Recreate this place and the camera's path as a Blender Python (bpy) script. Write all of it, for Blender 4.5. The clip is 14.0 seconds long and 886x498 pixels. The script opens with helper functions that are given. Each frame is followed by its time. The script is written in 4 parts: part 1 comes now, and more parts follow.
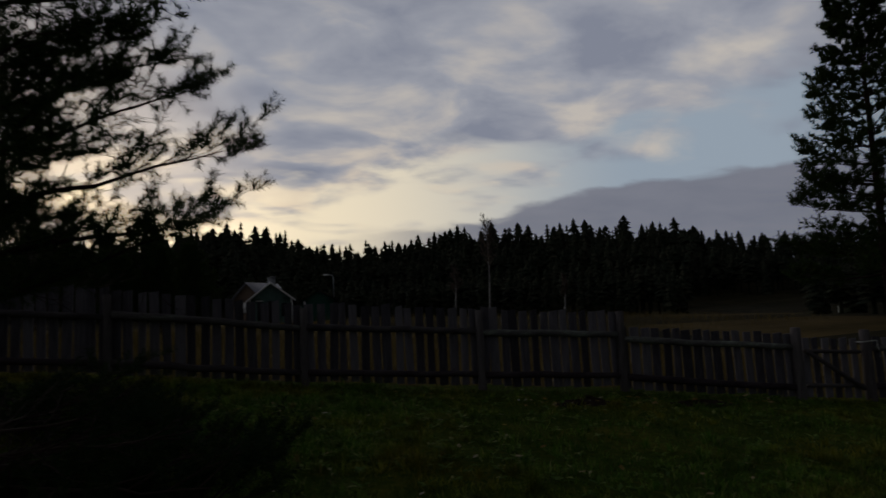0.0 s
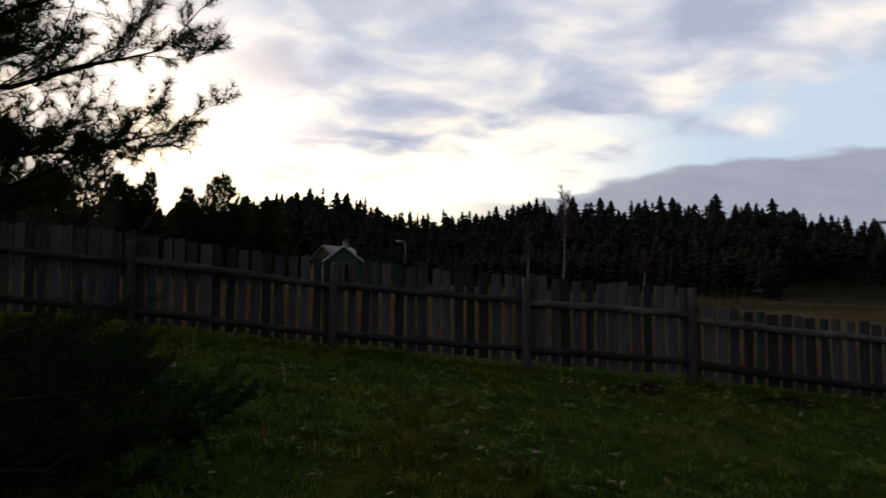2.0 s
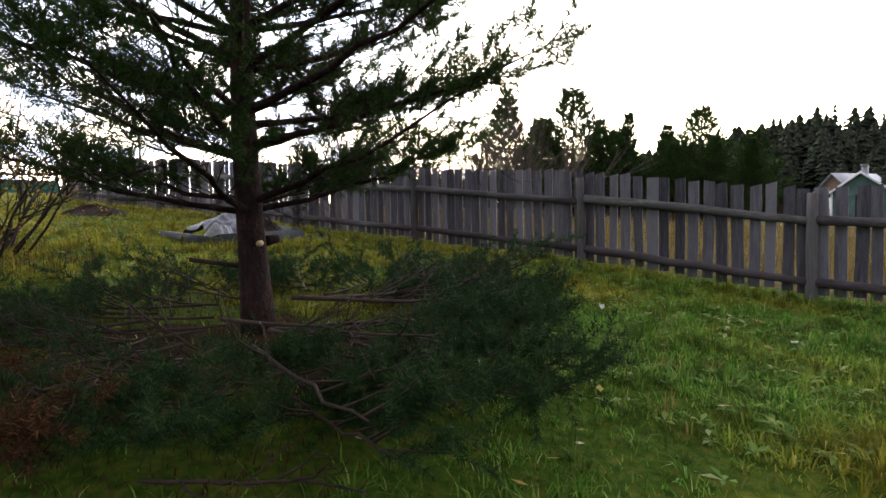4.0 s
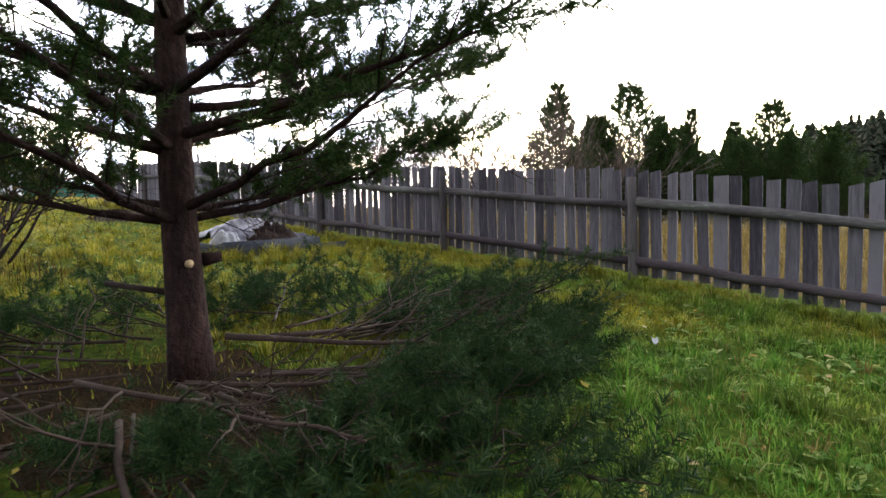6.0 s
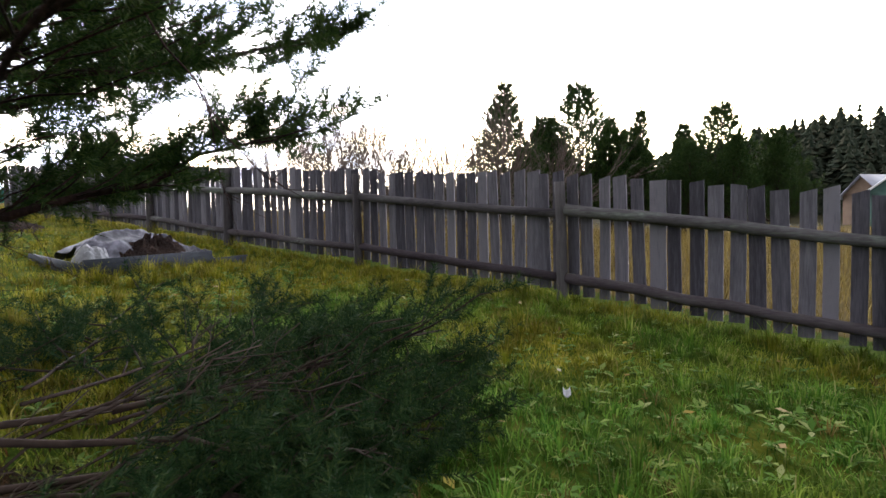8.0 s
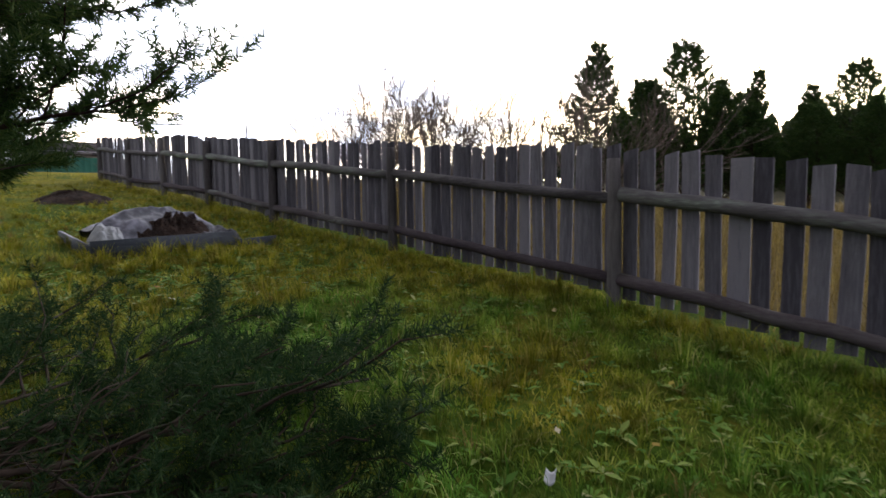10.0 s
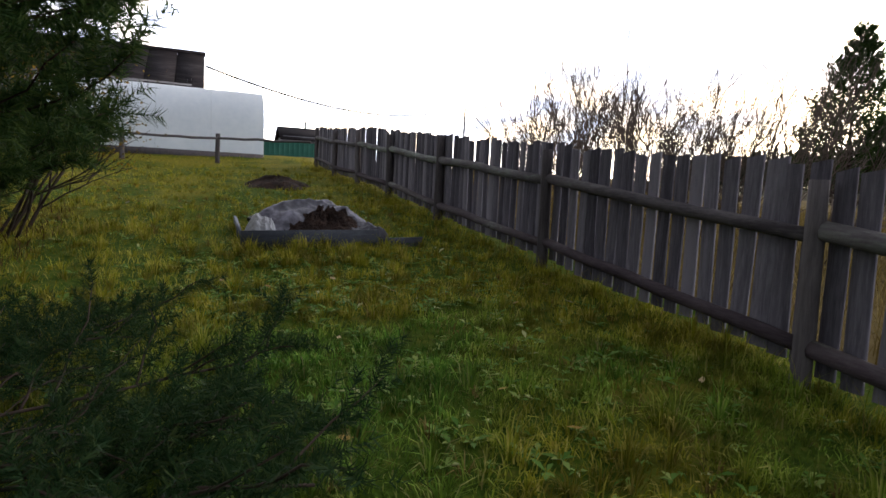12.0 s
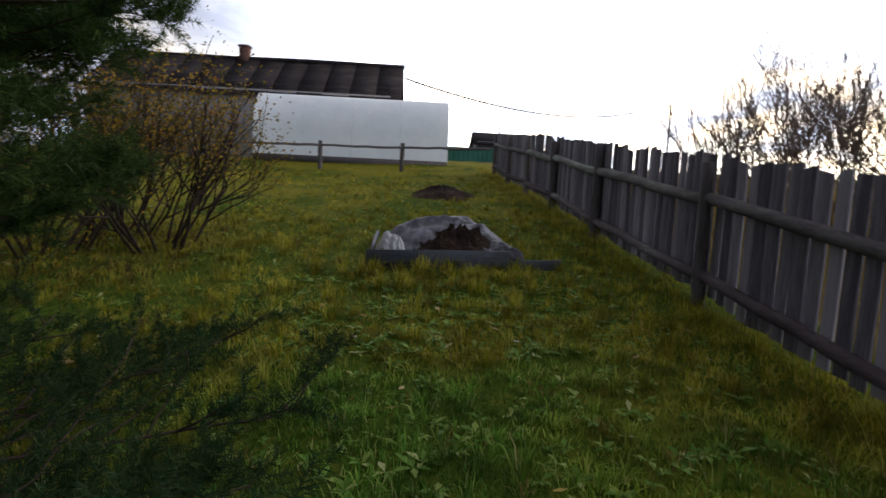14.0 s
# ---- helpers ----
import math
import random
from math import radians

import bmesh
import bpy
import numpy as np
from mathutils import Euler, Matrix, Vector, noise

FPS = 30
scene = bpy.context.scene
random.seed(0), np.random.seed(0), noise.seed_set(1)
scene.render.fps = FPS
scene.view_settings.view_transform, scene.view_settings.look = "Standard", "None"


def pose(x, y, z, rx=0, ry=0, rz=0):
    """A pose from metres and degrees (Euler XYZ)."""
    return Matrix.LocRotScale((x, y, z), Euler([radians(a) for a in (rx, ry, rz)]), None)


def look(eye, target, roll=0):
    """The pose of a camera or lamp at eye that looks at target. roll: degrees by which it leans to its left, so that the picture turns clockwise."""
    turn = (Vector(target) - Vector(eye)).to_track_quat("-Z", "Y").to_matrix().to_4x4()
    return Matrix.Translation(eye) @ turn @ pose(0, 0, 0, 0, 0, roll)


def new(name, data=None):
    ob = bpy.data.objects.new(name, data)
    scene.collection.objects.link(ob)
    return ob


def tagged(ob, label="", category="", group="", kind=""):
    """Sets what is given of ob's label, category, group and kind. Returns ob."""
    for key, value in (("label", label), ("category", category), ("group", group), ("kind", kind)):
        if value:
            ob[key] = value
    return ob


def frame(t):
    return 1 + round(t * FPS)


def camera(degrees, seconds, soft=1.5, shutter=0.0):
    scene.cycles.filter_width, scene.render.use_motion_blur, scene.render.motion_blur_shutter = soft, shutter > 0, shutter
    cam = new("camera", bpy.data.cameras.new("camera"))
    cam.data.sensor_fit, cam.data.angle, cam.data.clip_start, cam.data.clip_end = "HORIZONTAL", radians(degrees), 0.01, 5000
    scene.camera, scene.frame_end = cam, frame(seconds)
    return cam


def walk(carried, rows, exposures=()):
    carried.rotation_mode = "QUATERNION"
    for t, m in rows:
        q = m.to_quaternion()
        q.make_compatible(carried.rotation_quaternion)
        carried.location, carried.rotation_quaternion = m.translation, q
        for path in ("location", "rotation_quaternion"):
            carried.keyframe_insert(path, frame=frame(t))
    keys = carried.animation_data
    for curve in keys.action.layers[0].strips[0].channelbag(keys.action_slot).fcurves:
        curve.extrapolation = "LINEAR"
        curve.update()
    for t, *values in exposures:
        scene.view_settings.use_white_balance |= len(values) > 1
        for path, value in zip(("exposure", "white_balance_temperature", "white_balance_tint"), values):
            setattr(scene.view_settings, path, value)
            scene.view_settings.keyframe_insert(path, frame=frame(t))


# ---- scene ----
cam = camera(73.2, 14.0, soft=1.5, shutter=0.25)
PATH = [
    (0, (1.564, 1.207, 1.536), (2.109, 3.121, 1.732), -2.9),
    (0.5, (1.797, 1.505, 1.516), (2.6, 3.329, 1.681), -1.5),
    (1, (2.001, 1.699, 1.474), (2.968, 3.446, 1.594), -2.4),
    (1.5, (2.165, 1.893, 1.435), (2.813, 3.784, 1.391), -1.8),
    (2, (2.385, 2.17, 1.398), (2.671, 4.147, 1.506), 0.3),
    (2.5, (2.53, 2.451, 1.383), (2.518, 4.451, 1.42), -0.1),
    (3, (2.637, 2.697, 1.385), (2.289, 4.666, 1.404), 0.6),
    (3.5, (2.755, 2.924, 1.378), (1.851, 4.708, 1.384), 0.5),
    (3.6, (2.761, 2.98, 1.363), (1.796, 4.731, 1.393), 0.8),
    (4, (2.763, 3.21, 1.365), (1.571, 4.813, 1.277), -1.0),
    (4.2, (2.738, 3.304, 1.327), (1.533, 4.899, 1.282), -0.6),
    (6.5, (2.305, 4.748, 1.484), (0.935, 6.205, 1.414), -1.3),
    (7, (2.314, 5.054, 1.533), (0.931, 6.499, 1.513), -1.1),
    (7.5, (2.222, 5.364, 1.514), (0.99, 6.939, 1.453), -1.3),
    (9.8, (1.961, 6.957, 1.656), (0.541, 8.355, 1.485), -1.2),
    (10, (1.954, 7.081, 1.673), (0.476, 8.417, 1.505), -0.7),
    (10.5, (1.925, 7.381, 1.685), (0.226, 8.426, 1.541), 1.5),
    (11, (1.822, 7.635, 1.682), (0.069, 8.587, 1.538), 1.3),
    (11.5, (1.648, 7.931, 1.769), (-0.082, 8.926, 1.64), 0.2),
    (12, (1.655, 8.197, 1.847), (-0.19, 8.944, 1.644), 2.8),
    (12.5, (1.57, 8.442, 1.887), (-0.295, 9.14, 1.696), -0.9),
    (13, (1.386, 8.662, 1.947), (-0.52, 9.259, 1.843), -0.8),
    (13.2, (1.323, 8.771, 1.968), (-0.594, 9.325, 1.838), -0.7),
    (13.5, (1.243, 8.893, 1.978), (-0.702, 9.309, 1.777), -1.4),
    (14, (1.18, 9.109, 2.058), (-0.804, 9.214, 1.831), 2.7),
]
EXPOSURES = [(0, -2.45), (0.5, -2.35), (0.9, -2.1), (1.0, -1.95), (1.2, -1.5), (1.5, -1.1), (1.8, -1.05), (2.0, -1.4), (2.5, -1.15), (3.0, -0.85),
             (3.3, 0.2), (3.5, 0.9), (4.0, 1.65), (4.2, 1.9), (6.5, 2.2), (7.0, 1.85), (7.5, 1.9), (9.8, 1.4), (10.5, 1.3), (11.0, 1.3), (11.5, 0.45), (12.0, 1.0), (12.5, 1.1), (13.0, 0.95), (13.5, 0.75), (14.0, 0.75)]
walk(cam, [(t, look(eye, target, roll)) for t, eye, target, roll in PATH], EXPOSURES)

# ---- sky and sun ----
SUN_AZ, SUN_EL = 22.0, 4.0     # degrees, azimuth counted from +y towards -x


def link(tree, a, b):
    tree.links.new(a, b)


def node(tree, kind, inputs=()):
    n = tree.nodes.new(kind)
    fill(tree, n, inputs)
    return n


def fill(tree, n, inputs):
    for k, v in dict(inputs).items():
        if isinstance(v, bpy.types.NodeSocket):
            tree.links.new(v, n.inputs[k])
        else:
            n.inputs[k].default_value = v


def maths(tree, op, a, b=0.0, c=0.0):
    n = tree.nodes.new("ShaderNodeMath")
    n.operation = op
    fill(tree, n, {0: a, 1: b, 2: c})
    return n.outputs[0]


def vector(tree, op, inputs):
    n = tree.nodes.new("ShaderNodeVectorMath")
    n.operation = op
    fill(tree, n, inputs)
    return n.outputs["Value"] if op == "DOT_PRODUCT" else n.outputs[0]


def smooth(tree, v, lo, hi, a=0.0, b=1.0):
    n = tree.nodes.new("ShaderNodeMapRange")
    n.interpolation_type = "SMOOTHSTEP"
    fill(tree, n, {0: v, 1: lo, 2: hi, 3: a, 4: b})
    return n.outputs[0]


def blend(tree, fac, a, b, mode="MIX"):
    n = tree.nodes.new("ShaderNodeMix")
    n.data_type, n.blend_type = "RGBA", mode
    fill(tree, n, {0: fac, 6: a, 7: b})
    return n.outputs[2]


def ramp(tree, v, stops):
    n = node(tree, "ShaderNodeValToRGB", {0: v})
    cr = n.color_ramp
    while len(cr.elements) < len(stops):
        cr.elements.new(0.5)
    for e, (p, c) in zip(cr.elements, stops):
        e.position, e.color = p, (*c, 1)
    return n.outputs[0]


def make_world():
    w = bpy.data.worlds.new("evening_sky")
    scene.world = w
    w.use_nodes = True
    t = w.node_tree
    t.nodes.clear()
    sky = node(t, "ShaderNodeTexSky")
    sky.sky_type, sky.sun_disc, sky.dust_density = "NISHITA", False, 2.0
    sky.sun_elevation, sky.sun_rotation = radians(SUN_EL), radians(-SUN_AZ)
    clear = vector(t, "SCALE", {0: sky.outputs[0], "Scale": 0.10})
    d = node(t, "ShaderNodeTexCoord").outputs["Generated"]
    xyz = node(t, "ShaderNodeSeparateXYZ", {0: d})
    x, y, z = xyz.outputs
    up = maths(t, "MAXIMUM", z, 0.0)
    # cloud layer flattened towards the horizon
    k = maths(t, "ADD", up, 0.20)
    flat = node(t, "ShaderNodeCombineXYZ", {0: maths(t, "DIVIDE", x, k), 1: maths(t, "DIVIDE", y, k), 2: 0.0}).outputs[0]
    turned = node(t, "ShaderNodeMapping", {0: flat, "Rotation": (0, 0, radians(28)), "Scale": (1.0, 1.3, 1.0)}).outputs[0]
    n1 = node(t, "ShaderNodeTexNoise", {"Vector": turned, "Scale": 1.7, "Detail": 7.0, "Roughness": 0.50, "Distortion": 0.35}).outputs[0]
    n2 = node(t, "ShaderNodeTexNoise", {"Vector": turned, "Scale": 2.9, "Detail": 5.0, "Roughness": 0.5, "Distortion": 0.3}).outputs[0]
    n3 = node(t, "ShaderNodeTexNoise", {"Vector": flat, "Scale": 0.55, "Detail": 3.0}).outputs[0]
    s = Vector((-math.sin(radians(SUN_AZ)), math.cos(radians(SUN_AZ)), 0.10)).normalized()
    near = vector(t, "DOT_PRODUCT", {0: d, 1: s})
    glow = smooth(t, near, 0.55, 1.0)
    west = smooth(t, near, -0.2, 0.9)
    # cover: thick overhead, breaking up low over the woods
    rim = maths(t, "MULTIPLY_ADD", x, 0.14, 0.178)
    above = maths(t, "MULTIPLY", maths(t, "SUBTRACT", z, rim), 16.0)
    cover = smooth(t, maths(t, "ADD", above, maths(t, "MULTIPLY", maths(t, "SUBTRACT", n1, 0.5), 7.0)), -0.7, 0.7)
    body = ramp(t, n2, [(0.34, (0.80, 0.87, 1.10)), (0.50, (1.15, 1.20, 1.38)), (0.66, (1.85, 1.72, 1.60))])
    warm = blend(t, maths(t, "MULTIPLY", west, smooth(t, n2, 0.42, 0.62)), body, (3.3, 2.6, 1.75, 1))
    low = smooth(t, up, 0.34, 0.05)
    warm = blend(t, maths(t, "MULTIPLY", low, west), body, warm)
    open_sky = blend(t, glow, (1.22, 1.47, 1.76, 1), (4.0, 3.4, 2.4, 1))
    open_sky = blend(t, 0.85, clear, open_sky)
    col = blend(t, cover, open_sky, warm)
    # a grey bank of cloud lying on the northern woods
    edge = smooth(t, x, 0.26, 0.58, 0.135, 0.184)
    edge = maths(t, "ADD", edge, maths(t, "MULTIPLY", maths(t, "SUBTRACT", n2, 0.5), 0.055))
    bank = smooth(t, maths(t, "SUBTRACT", edge, z), -0.006, 0.010)
    bank = maths(t, "MULTIPLY", bank, smooth(t, x, 0.05, 0.36, 0.0, 0.96))
    col = blend(t, bank, col, blend(t, n2, (0.50, 0.54, 0.70, 1), (0.78, 0.80, 0.95, 1)))
    hot = vector(t, "SCALE", {0: (1.6, 1.2, 0.7), "Scale": smooth(t, near, 0.90, 1.0)})
    col = blend(t, 1.0, col, hot, "ADD")
    # the evening sky is bright in the west and dull in the east
    dull = smooth(t, near, -0.02, 0.40, 0.33, 1.45)
    # the unseen sky overhead is dimmed so that less light reaches the ground
    dull = maths(t, "MULTIPLY", dull, smooth(t, z, 0.42, 0.85, 1.0, 0.32))
    col = vector(t, "SCALE", {0: col, "Scale": dull})
    bg = node(t, "ShaderNodeBackground", {"Color": col, "Strength": 1.0})
    link(t, bg.outputs[0], node(t, "ShaderNodeOutputWorld").inputs[0])


make_world()
sun = new("sun", bpy.data.lights.new("sun", "SUN"))
sun.data.energy, sun.data.angle, sun.data.color = 0.5, radians(12), (1.0, 0.78, 0.52)
sun.matrix_world = look((-20, 50, 14), (0, 0, 14 - math.hypot(20, 50) * math.tan(radians(9))))


# ---- materials ----
def material(name, build, rough=0.8, metal=0.0, bump=None, transmission=0.0, leaf=0.0):
    m = bpy.data.materials.new(name)
    m.use_nodes = True
    t = m.node_tree
    p = t.nodes["Principled BSDF"]
    p.inputs["Roughness"].default_value, p.inputs["Metallic"].default_value = rough, metal
    p.inputs["Specular IOR Level"].default_value = 0.14
    p.inputs["Transmission Weight"].default_value = transmission
    out = build(t)
    if leaf:
        p.inputs["Specular IOR Level"].default_value = 0.02
        back = node(t, "ShaderNodeBsdfTranslucent", {"Color": out})
        both = node(t, "ShaderNodeMixShader", {0: leaf, 1: p.outputs[0], 2: back.outputs[0]})
        link(t, both.outputs[0], t.nodes["Material Output"].inputs[0])
    if isinstance(out, bpy.types.NodeSocket):
        link(t, out, p.inputs["Base Color"])
    else:
        p.inputs["Base Color"].default_value = (*out, 1)
    if bump:
        scale, strength, depth = bump
        pos = node(t, "ShaderNodeTexCoord").outputs["Object"]
        n = node(t, "ShaderNodeTexNoise", {"Vector": pos, "Scale": scale, "Detail": 6.0})
        b = node(t, "ShaderNodeBump", {"Height": n.outputs[0], "Strength": strength, "Distance": depth})
        link(t, b.outputs[0], p.inputs["Normal"])
    return m


def mottled(stops, scale, stretch=(1, 1, 1), detail=6.0, rand=0.0, coord="Object", fine=None):
    """Colour from a noise of a real-world scale, with a second finer noise and a shift from object to object."""
    def build(t):
        pos = node(t, "ShaderNodeTexCoord").outputs[coord]
        info = node(t, "ShaderNodeObjectInfo").outputs["Random"]
        off = maths(t, "MULTIPLY", info, 37.0)
        pos = vector(t, "ADD", {0: pos, 1: off}) if rand else pos
        v = node(t, "ShaderNodeMapping", {0: pos, "Scale": stretch}).outputs[0]
        n = node(t, "ShaderNodeTexNoise", {"Vector": v, "Scale": scale, "Detail": detail, "Roughness": 0.6}).outputs[0]
        if fine:
            f = node(t, "ShaderNodeTexNoise", {"Vector": v, "Scale": fine, "Detail": 4.0}).outputs[0]
            n = maths(t, "ADD", maths(t, "MULTIPLY", n, 0.65), maths(t, "MULTIPLY", f, 0.35))
        if rand:
            n = maths(t, "ADD", n, maths(t, "MULTIPLY", maths(t, "SUBTRACT", info, 0.5), rand))
        return ramp(t, n, stops)
    return build


def islands(stops, patch=None, scale=0.5):
    """Colour that differs from blade to blade, with broad patches over the ground."""
    def build(t):
        r = node(t, "ShaderNodeNewGeometry").outputs["Random Per Island"]
        c = ramp(t, r, stops)
        if patch:
            pos = node(t, "ShaderNodeTexCoord").outputs["Object"]
            n = node(t, "ShaderNodeTexNoise", {"Vector": pos, "Scale": scale, "Detail": 4.0}).outputs[0]
            c2 = ramp(t, r, patch)
            x = node(t, "ShaderNodeSeparateXYZ", {0: pos}).outputs[0]
            far = smooth(t, x, 2.0, -6.0, -0.05, 0.26)
            c = blend(t, smooth(t, maths(t, "ADD", n, far), 0.42, 0.66), c, c2)
            fine = node(t, "ShaderNodeTexNoise", {"Vector": pos, "Scale": 3.6, "Detail": 4.0}).outputs[0]
            c = vector(t, "SCALE", {0: c, "Scale": smooth(t, fine, 0.36, 0.64, 0.52, 1.4)})
        return c
    return build


def wood(name, dark, mid, light, rand=0.35, stretch=(14, 14, 1.2)):
    return material(name, mottled([(0.25, dark), (0.5, mid), (0.75, light)], 2.2, stretch, rand=rand, fine=9.0), 0.85, bump=(40, 0.5, 0.006))


def lawn_floor(t):
    """Green thatch that turns ochre where the lawn has dried out up the slope."""
    pos = node(t, "ShaderNodeTexCoord").outputs["Object"]
    x = node(t, "ShaderNodeSeparateXYZ", {0: pos}).outputs[0]
    broad = node(t, "ShaderNodeTexNoise", {"Vector": pos, "Scale": 0.6, "Detail": 5.0}).outputs[0]
    fine = node(t, "ShaderNodeTexNoise", {"Vector": pos, "Scale": 13.0, "Detail": 5.0}).outputs[0]
    green = ramp(t, fine, [(0.3, (0.018, 0.034, 0.004)), (0.5, (0.036, 0.062, 0.007)), (0.7, (0.075, 0.075, 0.012))])
    dry = ramp(t, fine, [(0.3, (0.055, 0.056, 0.007)), (0.5, (0.115, 0.105, 0.012)), (0.7, (0.19, 0.155, 0.028))])
    far = smooth(t, x, -3.0, -15.0, 0.0, 0.20)
    return blend(t, smooth(t, maths(t, "ADD", broad, far), 0.54, 0.80), green, dry)


M_SOIL = material("lawn_soil", lawn_floor, 1.0, bump=(25, 0.8, 0.03), leaf=0.02)
M_GRASS = material("grass", islands([(0.0, (0.034, 0.092, 0.012)), (0.45, (0.078, 0.165, 0.021)), (0.8, (0.140, 0.232, 0.036)), (0.94, (0.21, 0.27, 0.06)), (1.0, (0.30, 0.27, 0.12))],
                                    [(0.0, (0.115, 0.130, 0.010)), (0.5, (0.215, 0.200, 0.018)), (1.0, (0.32, 0.265, 0.06))]), 0.55, leaf=0.4)
M_DRY = material("dry_grass", islands([(0.0, (0.08, 0.056, 0.016)), (0.5, (0.15, 0.110, 0.032)), (1.0, (0.25, 0.19, 0.07))]), 0.8, leaf=0.4)
M_FIELD = material("field_soil", mottled([(0.3, (0.045, 0.034, 0.014)), (0.5, (0.085, 0.062, 0.024)), (0.7, (0.14, 0.10, 0.04))], 0.25, fine=3.0), 0.95,
                   bump=(6, 0.8, 0.1), leaf=0.01)
M_WEED = material("weed_leaf", islands([(0.0, (0.06, 0.13, 0.02)), (0.6, (0.12, 0.21, 0.04)), (0.9, (0.22, 0.27, 0.07)), (1.0, (0.34, 0.34, 0.16))]), 0.45, leaf=0.3)
M_FALLEN = material("fallen_leaf", islands([(0.0, (0.30, 0.26, 0.05)), (0.4, (0.22, 0.12, 0.04)), (0.8, (0.38, 0.30, 0.16)), (1.0, (0.5, 0.48, 0.45))]), 0.6, leaf=0.2)
M_PICKET = wood("weathered_picket", (0.048, 0.044, 0.054), (0.106, 0.098, 0.114), (0.185, 0.172, 0.192), 0.6)
M_POST = wood("weathered_post", (0.044, 0.038, 0.040), (0.085, 0.075, 0.077), (0.14, 0.126, 0.126))
M_RAIL = material("lichened_rail", mottled([(0.3, (0.046, 0.040, 0.044)), (0.5, (0.095, 0.085, 0.088)), (0.6, (0.13, 0.132, 0.122)), (0.72, (0.25, 0.29, 0.24))],
                                           3.0, (0.5, 3, 3), rand=0.2, fine=22.0), 0.9, bump=(45, 0.6, 0.008))
# lower rails: same lichened mottle as the upper ones in a darker tone
M_RAIL_LOW = material("lower_rail", mottled([(0.3, (0.030, 0.022, 0.027)), (0.5, (0.066, 0.052, 0.058)), (0.64, (0.09, 0.08, 0.08)), (0.78, (0.22, 0.24, 0.21))], 3.0, (0.5, 3, 3), rand=0.2, fine=22.0), 0.9, bump=(45, 0.6, 0.008))
M_BARK = material("pine_bark", mottled([(0.3, (0.007, 0.004, 0.0035)), (0.5, (0.021, 0.011, 0.009)), (0.7, (0.055, 0.029, 0.021))], 5.0, (1.5, 1.5, 0.5), fine=30.0), 0.9,
                  bump=(28, 1.0, 0.02))
M_TWIG = material("twig_bark", mottled([(0.3, (0.016, 0.012, 0.010)), (0.6, (0.040, 0.028, 0.022))], 9.0), 0.9)
M_CUT = material("cut_branch_bark", mottled([(0.3, (0.014, 0.009, 0.007)), (0.6, (0.050, 0.033, 0.025))], 6.0, fine=30.0), 0.85)
M_NEEDLE = material("pine_needles", islands([(0.0, (0.014, 0.030, 0.009)), (0.6, (0.028, 0.054, 0.014)), (1.0, (0.060, 0.085, 0.022))]), 0.5, leaf=0.25)
M_NEEDLE_CUT = material("cut_pine_needles", islands([(0.0, (0.010, 0.024, 0.009)), (0.7, (0.021, 0.044, 0.015)), (1.0, (0.050, 0.070, 0.022))]), 0.5, leaf=0.25)
M_BROWN_NEEDLE = material("dead_needles", islands([(0.0, (0.028, 0.015, 0.008)), (0.8, (0.065, 0.032, 0.016)), (1.0, (0.16, 0.070, 0.030))]), 0.8, leaf=0.2)
M_FOREST = material("forest_green", islands([(0.0, (0.020, 0.027, 0.018)), (0.6, (0.036, 0.044, 0.028)), (1.0, (0.060, 0.060, 0.040))]), 0.9, leaf=0.15)
M_BARE = material("bare_twigs", mottled([(0.3, (0.055, 0.042, 0.036)), (0.6, (0.12, 0.09, 0.072))], 3.0), 0.85)
M_YELLOW = material("autumn_leaf", islands([(0.0, (0.05, 0.045, 0.012)), (0.5, (0.15, 0.11, 0.015)), (0.85, (0.30, 0.19, 0.025)), (1.0, (0.14, 0.05, 0.02))]), 0.6, leaf=0.4)
M_WOODFLOOR = material("forest_floor", mottled([(0.3, (0.014, 0.013, 0.008)), (0.5, (0.026, 0.024, 0.013)), (0.7, (0.05, 0.042, 0.022))], 0.2, fine=2.0), 0.95, bump=(2, 0.8, 0.3), leaf=0.01)
M_BIRCH = material("birch_bark", mottled([(0.35, (0.04, 0.036, 0.034)), (0.5, (0.26, 0.25, 0.24)), (0.7, (0.44, 0.43, 0.41))], 3.0, (1, 1, 4)), 0.7)
M_HEAP = material("dug_soil", mottled([(0.3, (0.008, 0.005, 0.004)), (0.5, (0.022, 0.013, 0.010)), (0.7, (0.050, 0.029, 0.020))], 5.0, fine=30.0), 0.95,
                  bump=(30, 1.0, 0.04))
# brown needles, with the shade under the pine put into the colour
M_CARPET = material("shaded_needle_carpet", mottled([(0.3, (0.009, 0.008, 0.004)), (0.5, (0.019, 0.014, 0.007)), (0.7, (0.050, 0.026, 0.012))], 4.0, fine=30.0), 1.0, bump=(40, 1.0, 0.03), leaf=0.02)
M_TARP = material("silver_tarp", mottled([(0.35, (0.016, 0.016, 0.021)), (0.52, (0.060, 0.058, 0.070)), (0.66, (0.21, 0.20, 0.24))], 2.0, fine=9.0), 0.5, bump=(9, 0.5, 0.03))
M_FILM = material("white_film", mottled([(0.3, (0.20, 0.20, 0.21)), (0.7, (0.42, 0.42, 0.43))], 6.0), 0.4, bump=(14, 0.6, 0.02))
M_SLATE = material("bed_board", mottled([(0.3, (0.022, 0.025, 0.032)), (0.5, (0.038, 0.043, 0.053)), (0.7, (0.065, 0.072, 0.083))], 3.0, (1, 1, 6), fine=20.0), 0.6, bump=(30, 0.3, 0.004))
